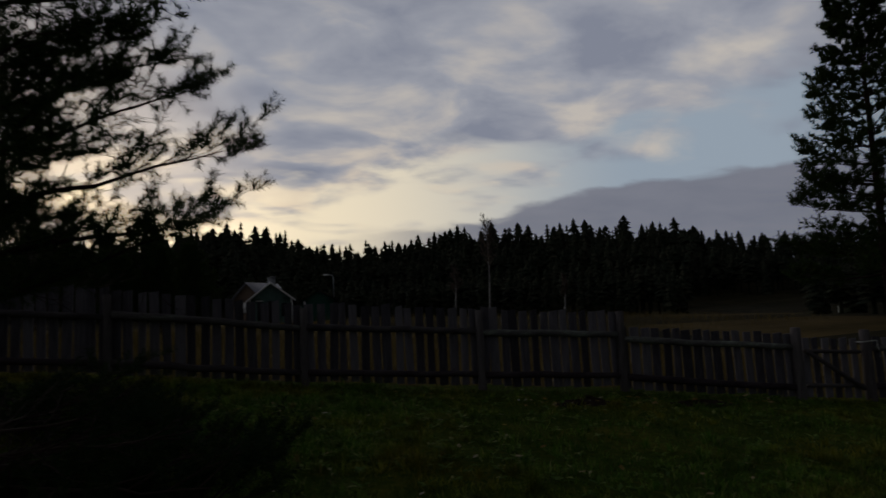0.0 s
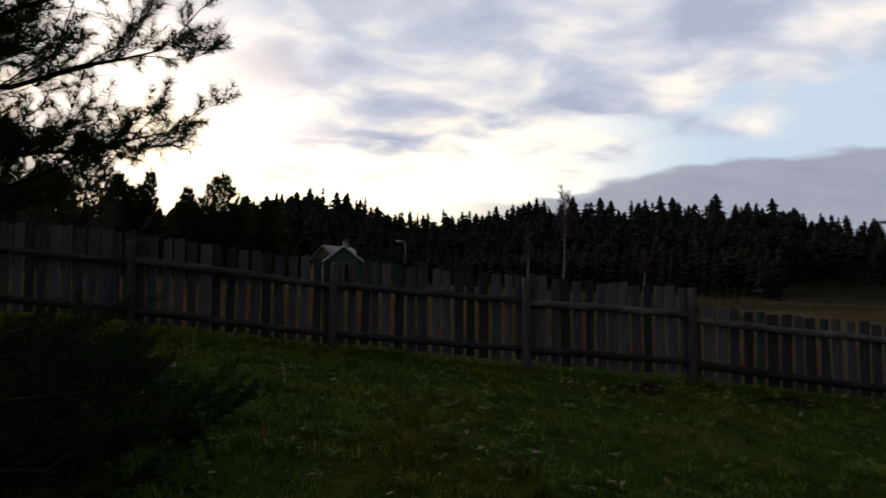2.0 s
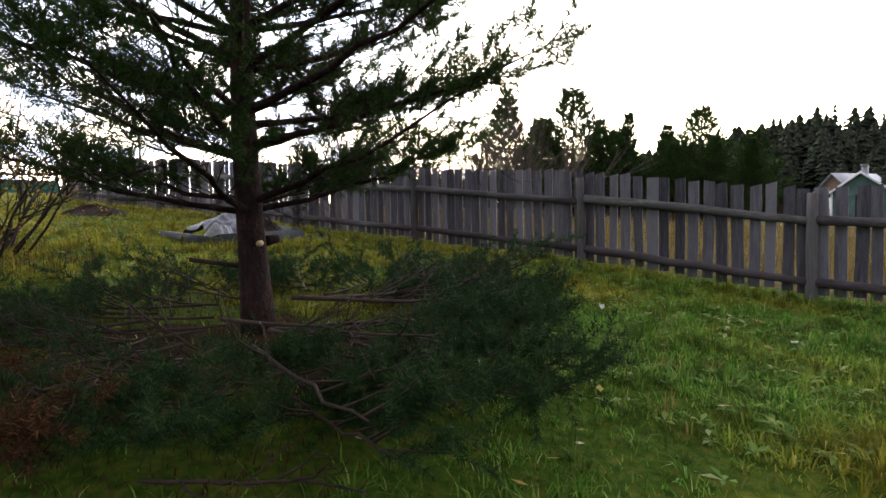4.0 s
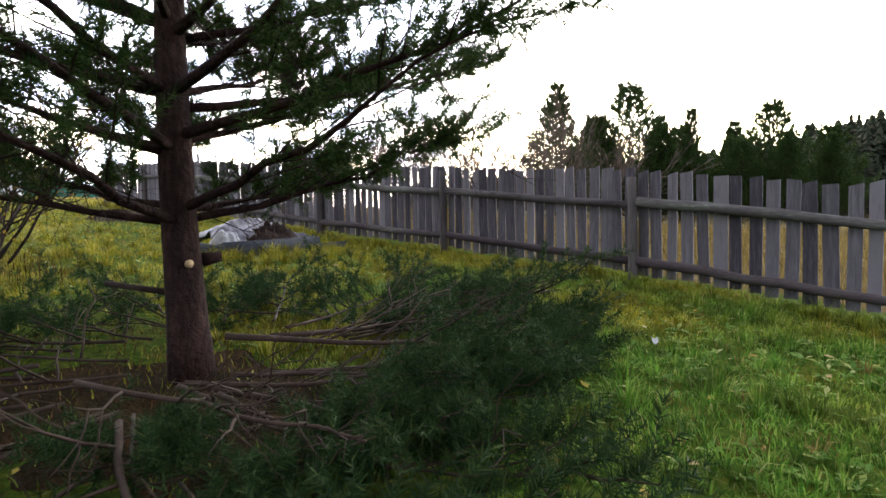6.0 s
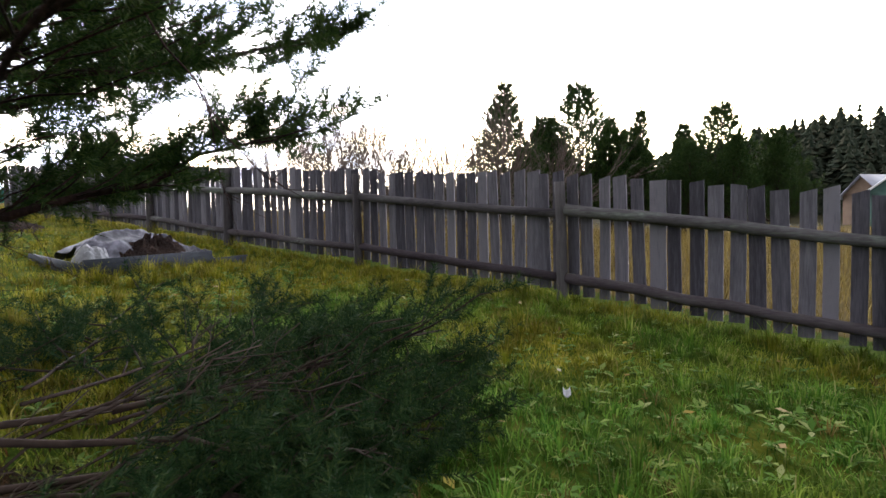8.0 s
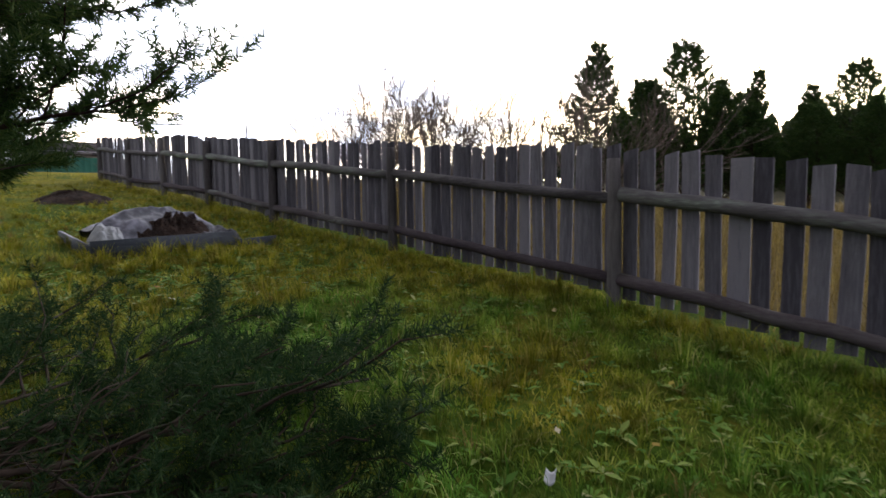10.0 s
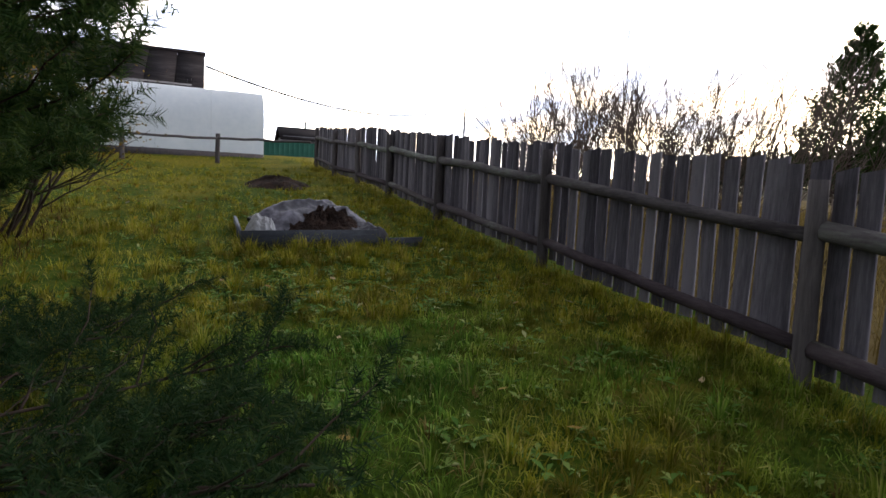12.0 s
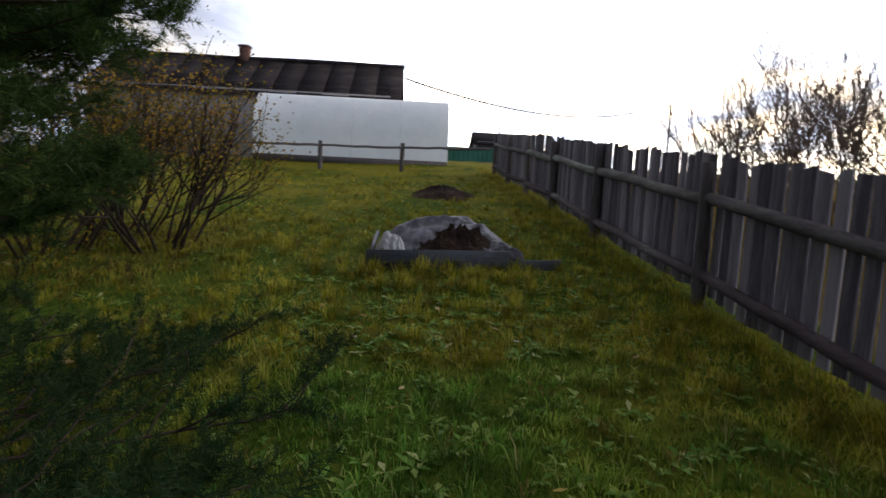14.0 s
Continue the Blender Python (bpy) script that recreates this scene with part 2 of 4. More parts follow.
M_POLY = material("twin_wall_polycarbonate", mottled([(0.3, (0.70, 0.74, 0.78)), (0.7, (0.84, 0.86, 0.88))], 0.8, fine=6.0), 0.3, leaf=0.45)
M_GH_FRAME = material("greenhouse_frame", mottled([(0.3, (0.45, 0.47, 0.48)), (0.7, (0.58, 0.60, 0.60))], 4.0), 0.5, 0.3)
M_ROOF = material("dark_roof", mottled([(0.3, (0.010, 0.009, 0.010)), (0.5, (0.020, 0.017, 0.019)), (0.7, (0.045, 0.040, 0.040))], 1.5, (1, 0.2, 1), fine=9.0), 0.85, bump=(10, 0.6, 0.03), leaf=0.01)
M_LOGWALL = wood("grey_log_wall", (0.09, 0.088, 0.095), (0.16, 0.158, 0.17), (0.22, 0.22, 0.23), 0.1, (1, 1, 6))
M_BRICK = material("chimney_brick", mottled([(0.3, (0.05, 0.028, 0.024)), (0.7, (0.11, 0.06, 0.048))], 6.0), 0.9)
M_GREEN_PAINT = material("green_paint", mottled([(0.3, (0.05, 0.10, 0.09)), (0.7, (0.10, 0.17, 0.15))], 1.5), 0.6)
M_GREEN_FENCE = material("green_sheet", mottled([(0.3, (0.015, 0.075, 0.055)), (0.7, (0.03, 0.11, 0.08))], 1.0), 0.5)
M_WHITE = material("white_paint", mottled([(0.3, (0.68, 0.68, 0.68)), (0.7, (0.82, 0.82, 0.81))], 3.0), 0.55)
M_GREY_ROOF = material("grey_roof", mottled([(0.3, (0.20, 0.20, 0.23)), (0.7, (0.29, 0.29, 0.33))], 1.0), 0.45)
M_TAN = material("tan_wall", mottled([(0.3, (0.11, 0.075, 0.055)), (0.7, (0.17, 0.12, 0.085))], 1.0), 0.8)
M_GLASS_DARK = material("window_glass", mottled([(0.3, (0.02, 0.022, 0.026)), (0.7, (0.03, 0.032, 0.036))], 1.0), 0.08)
M_METAL = material("galvanised_metal", mottled([(0.3, (0.25, 0.26, 0.28)), (0.7, (0.36, 0.37, 0.38))], 3.0), 0.45, 0.7)
M_CABLE = material("black_cable", mottled([(0.3, (0.02, 0.02, 0.02)), (0.7, (0.035, 0.035, 0.035))], 3.0), 0.6)
M_CORD = material("white_cord", mottled([(0.3, (0.6, 0.6, 0.58)), (0.7, (0.75, 0.75, 0.72))], 20.0), 0.7)
M_CUT_WOOD = material("fresh_cut_wood", mottled([(0.3, (0.42, 0.27, 0.14)), (0.7, (0.62, 0.44, 0.26))], 12.0), 0.8)


# ---- mesh helpers ----
class Build:
    """Gathers points and faces of one mesh."""

    def __init__(self):
        self.v, self.f, self.n = [], {3: [], 4: []}, 0

    def add(self, v, f):
        v = np.asarray(v, float).reshape(-1, 3)
        f = np.asarray(f, int)
        self.v.append(v)
        self.f[f.shape[1]].append(f + self.n)
        self.n += len(v)
        return self

    def tube(self, pts, radii, sides=6, rough=0.0):
        pts = np.asarray(pts, float)
        radii = np.broadcast_to(np.asarray(radii, float), (len(pts),))
        d = np.gradient(pts, axis=0)
        d /= np.linalg.norm(d, axis=1)[:, None] + 1e-9
        ref = np.array([0, 0, 1.0]) if abs(d[0][2]) < 0.8 else np.array([1.0, 0, 0])
        u = np.cross(d, ref)
        u /= np.linalg.norm(u, axis=1)[:, None] + 1e-9
        w = np.cross(u, d)
        a = np.arange(sides) * 2 * math.pi / sides
        r = radii[:, None] * (1 + rough * (np.random.rand(len(pts), sides) - 0.5))
        v = pts[:, None, :] + r[..., None] * (np.cos(a)[None, :, None] * u[:, None, :] + np.sin(a)[None, :, None] * w[:, None, :])
        i = np.arange(len(pts) - 1)[:, None] * sides
        j = np.arange(sides)[None, :]
        k = (j + 1) % sides
        f = np.stack([i + j, i + k, i + sides + k, i + sides + j], -1).reshape(-1, 4)
        self.add(v.reshape(-1, 3), f)
        last = (len(pts) - 1) * sides
        caps = [[0, s + 1, s] for s in range(1, sides - 1)] + [[last, last + s, last + s + 1] for s in range(1, sides - 1)]
        self.f[3].append(np.array(caps, int) + self.n - len(pts) * sides)
        return self

    def box(self, lo, hi, m=None):
        (a, b, c), (d, e, g) = lo, hi
        v = np.array([(a, b, c), (d, b, c), (d, e, c), (a, e, c), (a, b, g), (d, b, g), (d, e, g), (a, e, g)], float)
        if m is not None:
            v = np.array([m @ Vector(p) for p in v])
        return self.add(v, [(0, 3, 2, 1), (4, 5, 6, 7), (0, 1, 5, 4), (1, 2, 6, 5), (2, 3, 7, 6), (3, 0, 4, 7)])

    def mesh(self, name, mat, smooth_faces=False):
        me = bpy.data.meshes.new(name)
        v = np.concatenate(self.v)
        t = np.concatenate(self.f[3]) if self.f[3] else np.zeros((0, 3), int)
        q = np.concatenate(self.f[4]) if self.f[4] else np.zeros((0, 4), int)
        me.vertices.add(len(v))
        me.vertices.foreach_set("co", v.astype(np.float32).ravel())
        loops = np.concatenate([t.ravel(), q.ravel()]).astype(np.int32)
        me.loops.add(len(loops))
        me.loops.foreach_set("vertex_index", loops)
        start = np.concatenate([np.arange(len(t)) * 3, len(t) * 3 + np.arange(len(q)) * 4]).astype(np.int32)
        me.polygons.add(len(start))
        me.polygons.foreach_set("loop_start", start)
        me.update(calc_edges=True)
        me.validate()
        if smooth_faces:
            me.polygons.foreach_set("use_smooth", np.ones(len(me.polygons), bool))
        me.materials.append(mat)
        return me


def part(name, b, mat, parent=None, label="", smooth_faces=False, at=None):
    ob = new(name, b if isinstance(b, bpy.types.Mesh) else b.mesh(name, mat, smooth_faces))
    if parent:
        ob.parent = parent
    if at is not None:
        ob.matrix_basis = at
    return tagged(ob, label)


def thing(name, x, y, z, label, category, group="", kind="", rz=0.0):
    ob = new(name)
    ob.empty_display_size = 0.1
    ob.matrix_basis = pose(x, y, z, 0, 0, rz)
    return tagged(ob, label, category, group, kind)


# ---- the lie of the land ----
PROFILE_X = [-60, -30, -24, -19.6, -16.4, -13.45, -10.6, -7.7, -4.3, -1.0, 2.03, 5.0, 7.5, 10.6, 12.0, 18, 30]
PROFILE_Z = [4.0, 3.2, 2.78, 2.35, 2.05, 1.85, 1.60, 1.30, 0.98, 0.68, 0.30, 0.08, -0.12, -0.40, -0.55, -0.8, -0.9]


def fence_y(x):
    return np.interp(x, [2.03, 5.0, 7.5, 10.6, 12.0, 18.0], [11.86, 11.2, 10.75, 10.0, 9.8, 8.8])


def ground(x, y):
    x, y = np.asarray(x, float), np.asarray(y, float)
    yard = np.interp(x, PROFILE_X, PROFILE_Z) + 0.025 * np.clip(y - fence_y(x), -16, 0)
    far = np.clip((y - 14) / 26, 0, 1)
    far = np.maximum(far * far * (3 - 2 * far), np.clip((x - 14) / 18, 0, 1))
    east = np.clip((x - 12) / 30, 0, 1)
    r = np.hypot(x, y) + 1e-6
    wooded = np.where(x < 0, np.clip((y / r - 0.62) / 0.2, 0, 1), np.clip((y / r + 0.25) / 0.2, 0, 1))
    hill = np.clip((r - 100) / 80, 0, 1)
    out = 0.9 - 1.4 * east + wooded * hill * hill * (3 - 2 * hill) * 11.5 * np.clip(1.15 - 0.5 * np.clip(x - 60, 0, 120) / 120, 0.5, 1.2)
    bumps = 0.02 * np.sin(x * 2.1 + 0.7 * y) * np.cos(y * 1.7 - 0.4 * x) + 0.012 * np.sin(x * 5.3) * np.sin(y * 4.7 + x)
    west = np.clip((-x - 20) / 30, 0, 1)
    return yard * (1 - far * (1 - west)) + out * far * (1 - west) + bumps


def gz(x, y):
    return float(ground(x, y))


def make_ground():
    xs = np.unique(np.concatenate([np.linspace(-26, 20, 185), np.linspace(-26, -400, 30), np.linspace(20, 400, 30), [-3000, -1200, 1200, 3000]]))
    ys = np.unique(np.concatenate([np.linspace(-4, 20, 97), np.linspace(-4, -300, 20), np.linspace(20, 400, 40), [-3000, -1000, 1200, 3000]]))
    X, Y = np.meshgrid(xs, ys)
    v = np.stack([X, Y, ground(X, Y)], -1).reshape(-1, 3)
    i = np.arange(len(ys) - 1)[:, None] * len(xs)
    j = np.arange(len(xs) - 1)[None, :]
    f = np.stack([i + j, i + j + 1, i + j + 1 + len(xs), i + j + len(xs)], -1).reshape(-1, 4)
    b = Build().add(v, f)
    me = b.mesh("ground", M_SOIL, True)
    me.materials.append(M_FIELD)
    c = np.zeros(len(me.polygons) * 3)
    me.polygons.foreach_get("center", c)
    c = c.reshape(-1, 3)
    me.materials.append(M_WOODFLOOR)
    field = ((c[:, 1] > fence_y(c[:, 0]) + 0.9) | (c[:, 0] > 19)).astype(np.int32)
    r = np.hypot(c[:, 0], c[:, 1])
    bearing = np.degrees(np.arctan2(c[:, 0] - 2, c[:, 1] - 2))
    field[(r > 26) & (c[:, 0] > 6) & ((bearing < 37) | (bearing > 47.5))] = 2
    field[(r > 68) & ((c[:, 0] > 0) | (c[:, 1] > 0.7 * r))] = 2
    me.polygons.foreach_set("material_index", field)
    tagged(new("ground", me), "mown yard of short grass with a dry ochre field beyond its fence", "ground", kind="structure")


make_ground()


# ---- fence ----
POSTS = [(-19.6, 11.86), (-16.4, 11.86), (-13.45, 11.86), (-10.6, 11.86), (-7.7, 11.86), (-4.3, 11.86), (-1.0, 11.86), (2.03, 11.86),
         (5.0, 11.2), (7.5, 10.75), (10.6, 10.0)]
POSTS_EAST = [(12.0, 9.8), (15.0, 9.3), (18.0, 8.8)]


def picket_meshes(n=7):
    rng = random.Random(4)
    out = []
    for i in range(n):
        w, h, th = 0.073 + rng.uniform(-0.008, 0.006), 1.34 + rng.uniform(-0.02, 0.02), 0.011
        cut = rng.uniform(-0.02, 0.02)
        b = Build()
        e = 0.004
        ring = [(-w, -th + e), (-w + e, -th), (w - e, -th), (w, -th + e), (w, th), (-w, th)]
        bow = rng.uniform(-0.008, 0.008)
        rows = [(0.0, 0.0), (0.5, bow), (1.0, 0.0)]
        v = [(x + off, y, h * s + (cut * x / w if s == 1.0 else 0)) for s, off in rows for x, y in ring]
        b.add(v, [(r * 6 + k, r * 6 + (k + 1) % 6, r * 6 + 6 + (k + 1) % 6, r * 6 + 6 + k) for r in range(2) for k in range(6)])
        b.add([v[k] for k in range(12, 18)], [(0, 1, 2), (0, 2, 3), (0, 3, 4), (0, 4, 5)])
        out.append(b.mesh("picket", M_PICKET))
    return out


PICKETS = picket_meshes()


def log(a, b_, r0, r1, seed, sides=9, wob=0.012, n=7):
    np.random.seed(seed)
    a, b_ = np.array(a), np.array(b_)
    s = np.linspace(0, 1, n)[:, None]
    pts = a + (b_ - a) * s + np.random.uniform(-wob, wob, (n, 3)) * np.sin(s * math.pi)
    return Build().tube(pts, np.linspace(r0, r1, n), sides, 0.09)


def fence_run(posts, label, first_seed):
    x0, y0 = posts[0]
    fence = thing("picket_fence", x0, y0, gz(x0, y0), label, "fence")
    inv = fence.matrix_basis.inverted()
    rng = random.Random(first_seed)
    for i, (x, y) in enumerate(posts):
        g = gz(x, y)
        h = 1.36 + rng.uniform(-0.03, 0.05)
        if x > 9:
            h = 1.28
        r = 0.068 + rng.uniform(-0.006, 0.010) + (0.025 if 10 < x < 13 else 0)
        lean = rng.uniform(-0.02, 0.02)
        b = log((0, 0, -0.3), (lean, rng.uniform(-0.03, 0.01), h), r * 1.08, r * 0.9, first_seed + i, 10, 0.006, 6)
        part("post", b, M_POST, fence, smooth_faces=True, at=inv @ pose(x, y, g))
    for i, ((xa, ya), (xb, yb)) in enumerate(zip(posts, posts[1:])):
        ga, gb = gz(xa, ya), gz(xb, yb)
        length = math.hypot(xb - xa, yb - ya)
        ux, uy = (xb - xa) / length, (yb - ya) / length
        up_z, low_z = (1.0, 0.27) if xa < 6 else (0.92, 0.24)
        for hz, rr in ((up_z, 0.060), (low_z, 0.056)):
            ja, jb = rng.uniform(-0.03, 0.03), rng.uniform(-0.03, 0.03)
            b = log((0.05 * ux, 0.05 * uy, 0), ((length - 0.05) * ux, (length - 0.05) * uy, gb + jb - ga - ja), rr * rng.uniform(0.95, 1.15),
                    rr * rng.uniform(0.8, 1.0), first_seed * 7 + i * 2 + int(hz * 10), 9, 0.018, 8)
            part("rail", b, M_RAIL if hz > 0.5 else M_RAIL_LOW, fence, smooth_faces=True, at=inv @ pose(xa, ya, ga + hz + ja))
        n = max(1, round(length / (0.188 if xa > -2 else 0.174)))
        ang = math.degrees(math.atan2(uy, ux))
        for k in range(n):
            s = (k + 0.5) / n * length + rng.uniform(-0.012, 0.012)
            x, y = xa + ux * s - uy * 0.078, ya + uy * s + ux * 0.078
            drop = 0.16 if xa > 7 else 0.0
            me = rng.choice(PICKETS)
            m = pose(x, y, gz(x, y) + 0.085 - drop * 0.3 + rng.uniform(-0.014, 0.014), rng.uniform(-0.6, 0.6), rng.uniform(-1.3, 1.3), ang)
            m = m @ Matrix.Diagonal((rng.uniform(0.86, 1.1), 1, 1 - drop + rng.uniform(-0.01, 0.01), 1))
            part("picket", me, None, fence, at=inv @ m)
    return fence


fence_run(POSTS, "weathered grey wooden picket fence with log rails along the yard", 11)
fence_run(POSTS_EAST, "weathered grey wooden picket fence beyond the garden gate", 41)


def garden_gate():
    xa, ya, xb, yb = 10.72, 9.97, 11.88, 9.82
    g = gz(xa, ya)
    gate = thing("garden_gate", xa, ya, g, "closed wooden picket gate with a diagonal brace", "gate", rz=math.degrees(math.atan2(yb - ya, xb - xa)))
    w = math.hypot(xb - xa, yb - ya)
    slope = gz(xb, yb) - g
    for z in (0.25, 0.86):
        part("crossbar", log((0.02, 0, z), (w - 0.02, 0, z + slope * 0.8), 0.035, 0.033, 5, 8, 0.004, 4), M_POST, gate, smooth_faces=True)
    part("brace", log((0.03, -0.05, 0.86), (w - 0.05, -0.05, 0.22 + slope), 0.045, 0.04, 6, 8, 0.004, 4), M_POST, gate, smooth_faces=True)
    for k in range(6):
        x = (k + 0.5) / 6 * w
        part("picket", PICKETS[k % 7], None, gate, at=pose(x, 0.06, 0.04 + slope * x / w, 0, random.Random(k).uniform(-1, 1), 0) @ Matrix.Diagonal((0.9, 1, 0.8, 1)))
    cord = thing("cord_loop", 12.0, 9.72, gz(12, 9.8) + 1.05, "white cord tied round the gate post", "cord")
    pts = [(-0.35, 0, 0.03), (-0.2, -0.02, 0.02), (0.0, -0.03, 0.03), (0.12, -0.03, 0.03), (0.12, -0.03, -0.08), (0.18, -0.03, -0.18), (0.16, -0.03, -0.28)]
    part("cord", Build().tube(pts, 0.010, 5), M_CORD, cord)


garden_gate()


def rail_fence():
    """The low log railing that closes the top of the yard."""
    pts = [(-19.9, 11.7), (-20.3, 8.63), (-20.6, 5.7), (-20.9, 2.7), (-21.2, -0.4), (-21.5, -3.4)]
    f = thing("rail_fence", *pts[0], gz(*pts[0]), "low weathered log railing on round posts", "fence")
    inv = f.matrix_basis.inverted()
    for i, (x, y) in enumerate(pts[1:]):
        part("post", log((0, 0, -0.2), (0, 0.01, 1.0), 0.085, 0.075, 60 + i, 9, 0.004, 5), M_POST, f, smooth_faces=True, at=inv @ pose(x, y, gz(x, y)))
    for i, ((xa, ya), (xb, yb)) in enumerate(zip(pts, pts[1:])):
        za, zb = gz(xa, ya) + 0.84, gz(xb, yb) + 0.84
        part("rail", log((0, 0, 0), (xb - xa, yb - ya, zb - za), 0.045, 0.04, 80 + i, 8, 0.03, 8), M_POST, f, smooth_faces=True, at=inv @ pose(xa + 0.05, ya, za))


rail_fence()


# ---- trees ----
def unit(v):
    v = np.asarray(v, float)
    return v / (np.linalg.norm(v, axis=-1, keepdims=True) + 1e-9)


def needle_spray(b, base, tip, count, length, width, rng, spread=0.9):
    """Needles set all round each of many shoots, given as rows of base and tip points."""
    base, tip = np.asarray(base, float), np.asarray(tip, float)
    n = len(base)
    u = rng.uniform(0.08, 1.0, (n, count))
    ax = unit(tip - base)[:, None, :]
    p = base[:, None, :] + (tip - base)[:, None, :] * u[..., None]
    rnd = rng.normal(size=(n, count, 3))
    side = unit(rnd - (rnd * ax).sum(-1, keepdims=True) * ax)
    lean = rng.uniform(0.25, 1.0, (n, count, 1))
    d = unit(ax * lean + side * spread)
    ln = length * rng.uniform(0.7, 1.15, (n, count, 1))
    wv = unit(np.cross(d, rng.normal(size=(n, count, 3)))) * width
    v = np.stack([p - wv, p + wv, p + d * ln], 2).reshape(-1, 3)
    b.add(v, np.arange(len(v)).reshape(-1, 3))


def bent(start, direction, length, lift, n, rng, wob=0.05):
    """A limb that leaves along direction and bends up (or down) towards its end."""
    s = np.linspace(0, 1, n)[:, None]
    d = unit(direction)
    p = np.asarray(start) + d * length * s + np.array([0, 0, 1.0]) * lift * s ** 2 + rng.normal(size=(n, 3)) * wob * length * s * 0.3
    return p


def bare_tree(b, start, d, length, r, depth, rng, spread=0.55, lift=0.25, split=3, thin=0.6):
    limb = bent(start, d, length, lift * length * 0.3, 5, rng, 0.07)
    b.tube(limb, np.linspace(r, r * thin, 5), 5 if r > 0.01 else 3)
    if depth == 0:
        return [limb[-1]]
    ends = []
    for k in range(split):
        u = rng.uniform(0.35, 1.0) if k else 1.0
        i = min(int(u * 4), 3)
        o = limb[i] + (limb[i + 1] - limb[i]) * (u * 4 - i)
        nd = unit(unit(limb[i + 1] - limb[i]) + rng.normal(size=3) * spread + np.array([0, 0, lift]))
        ends += bare_tree(b, o, nd, length * rng.uniform(0.55, 0.8), r * thin, depth - 1, rng, spread, lift, split, thin)
    return ends


def along(line, u):
    """The point at share u of a line of points, and the direction there."""
    k = len(line) - 1
    i = min(int(u * k), k - 1)
    return line[i] + (line[i + 1] - line[i]) * (u * k - i), unit(line[i + 1] - line[i])


def conifer(H, R, trunk_r, clear, gap, per, seed, needle, sec=16, shoots=7, count=90, rise=0.45, curl=0.15, shoot_len=0.18, bare=0.2, cone=0.6, top=0.06,
            lean=0.0, full_to=99.0, sides=10, limb_r=0.012, candle=0.4, dead=0, droop=0.0, skirt=1.0, lush=(0.0, 0.0)):
    """Trunk with limbs in whorls, each limb with side branches that end in needled, upturned shoots. needle: (length, half width)."""
    rng = np.random.default_rng(seed)
    np.random.seed(seed)
    trunk, crown = Build(), Build()
    n = 16
    s = np.linspace(0, 1, n)
    pts = np.stack([lean * s + 0.03 * np.sin(s * 9 + seed), 0.03 * np.cos(s * 7 + seed), -0.15 + (H + 0.15) * s], -1)
    rad = trunk_r * (1.0 - 0.95 * s) * (1 + 0.25 * np.exp(-s * H / 0.22))
    trunk.tube(pts, rad, sides, 0.10)
    base, tip = [], []
    z = clear
    while z < H - 0.6 * gap:
        f = (z - clear) / (H - clear)
        reach = R * ((1 - f) ** cone * (1 - top) + top) * min(1.0, skirt + f)
        k0 = rng.random() * 6.28
        for k in range(per):
            a = k0 + k * 6.283 / per + rng.uniform(-0.3, 0.3)
            ln = reach * rng.uniform(0.72, 1.03)
            zz = z + rng.uniform(-0.2, 0.2) * gap
            st = np.array([np.interp(zz, pts[:, 2], pts[:, 0]), np.interp(zz, pts[:, 2], pts[:, 1]), zz])
            limb = bent(st, (math.cos(a), math.sin(a), rise + 0.45 * f - droop * (1 - f) + rng.uniform(-0.1, 0.12)), ln * 0.93, curl * ln, 9, rng)
            tr = np.interp(zz, pts[:, 2], rad)
            trunk.tube(limb, np.linspace(min(tr * 0.42, 0.007 + limb_r * ln), 0.004, 9), 6)
            thin = 0.6 if zz > full_to else 1.0
            thin *= 1.0 + lush[1] * max(0.0, math.cos(a - lush[0]))
            many = max(3, round(sec * (0.25 + 0.75 * ln / R) * thin))
            sl = shoot_len * (1 - 0.45 * f)
            for q in range(many):
                u = bare + (1 - bare) * ((q + rng.random()) / many) ** 0.85
                o, ld = along(limb, u)
                sd = unit(np.cross(ld, (0, 0, 1))) * (1 if q % 2 else -1)
                td = unit(ld * 0.85 + sd * rng.uniform(0.35, 1.0) + np.array([0, 0, rng.uniform(-0.25, 0.4)]))
                tl = ln * (0.42 - 0.27 * u) * rng.uniform(0.6, 1.2) + sl * 0.6
                tw = bent(o, td, tl, 0.16 * tl, 5, rng, 0.1)
                trunk.tube(tw, np.linspace(0.0035 + limb_r * 0.3 * tl, 0.002 + limb_r * 0.05, 5), 3)
                for j in range(shoots):
                    oo, dd = along(tw, 0.30 + 0.70 * (j + rng.random()) / shoots)
                    sdir = unit(dd * 0.8 + rng.normal(size=3) * 0.45 + np.array([0, 0, candle]))
                    base.append(oo)
                    tip.append(oo + sdir * sl * rng.uniform(0.55, 1.25))
                base.append(tw[-2])
                tip.append(tw[-1] + unit(tw[-1] - tw[-2] + np.array([0, 0, 0.03])) * sl * 0.8)
            for q in range(dead if zz < full_to else 0):
                o, ld = along(limb, rng.uniform(0.08, 0.7))
                bare_tree(trunk, o, ld + rng.normal(size=3) * 0.7, ln * rng.uniform(0.12, 0.24), 0.0045, 2, rng, 0.6, 0.0, 3)
            for j in range(4):
                base.append(limb[-1])
                tip.append(limb[-1] + unit(limb[-1] - limb[-2] + rng.normal(size=3) * 0.12 * (j > 0) * np.linalg.norm(limb[-1] - limb[-2]) * 3 + np.array([0, 0, 0.02])) * sl)
        z += gap * rng.uniform(0.8, 1.2) * (1 - 0.25 * f)
    for j in range(7):
        a = j * 2.4
        o = pts[-1] - np.array([0, 0, gap * (0.2 + 0.25 * (j % 3))])
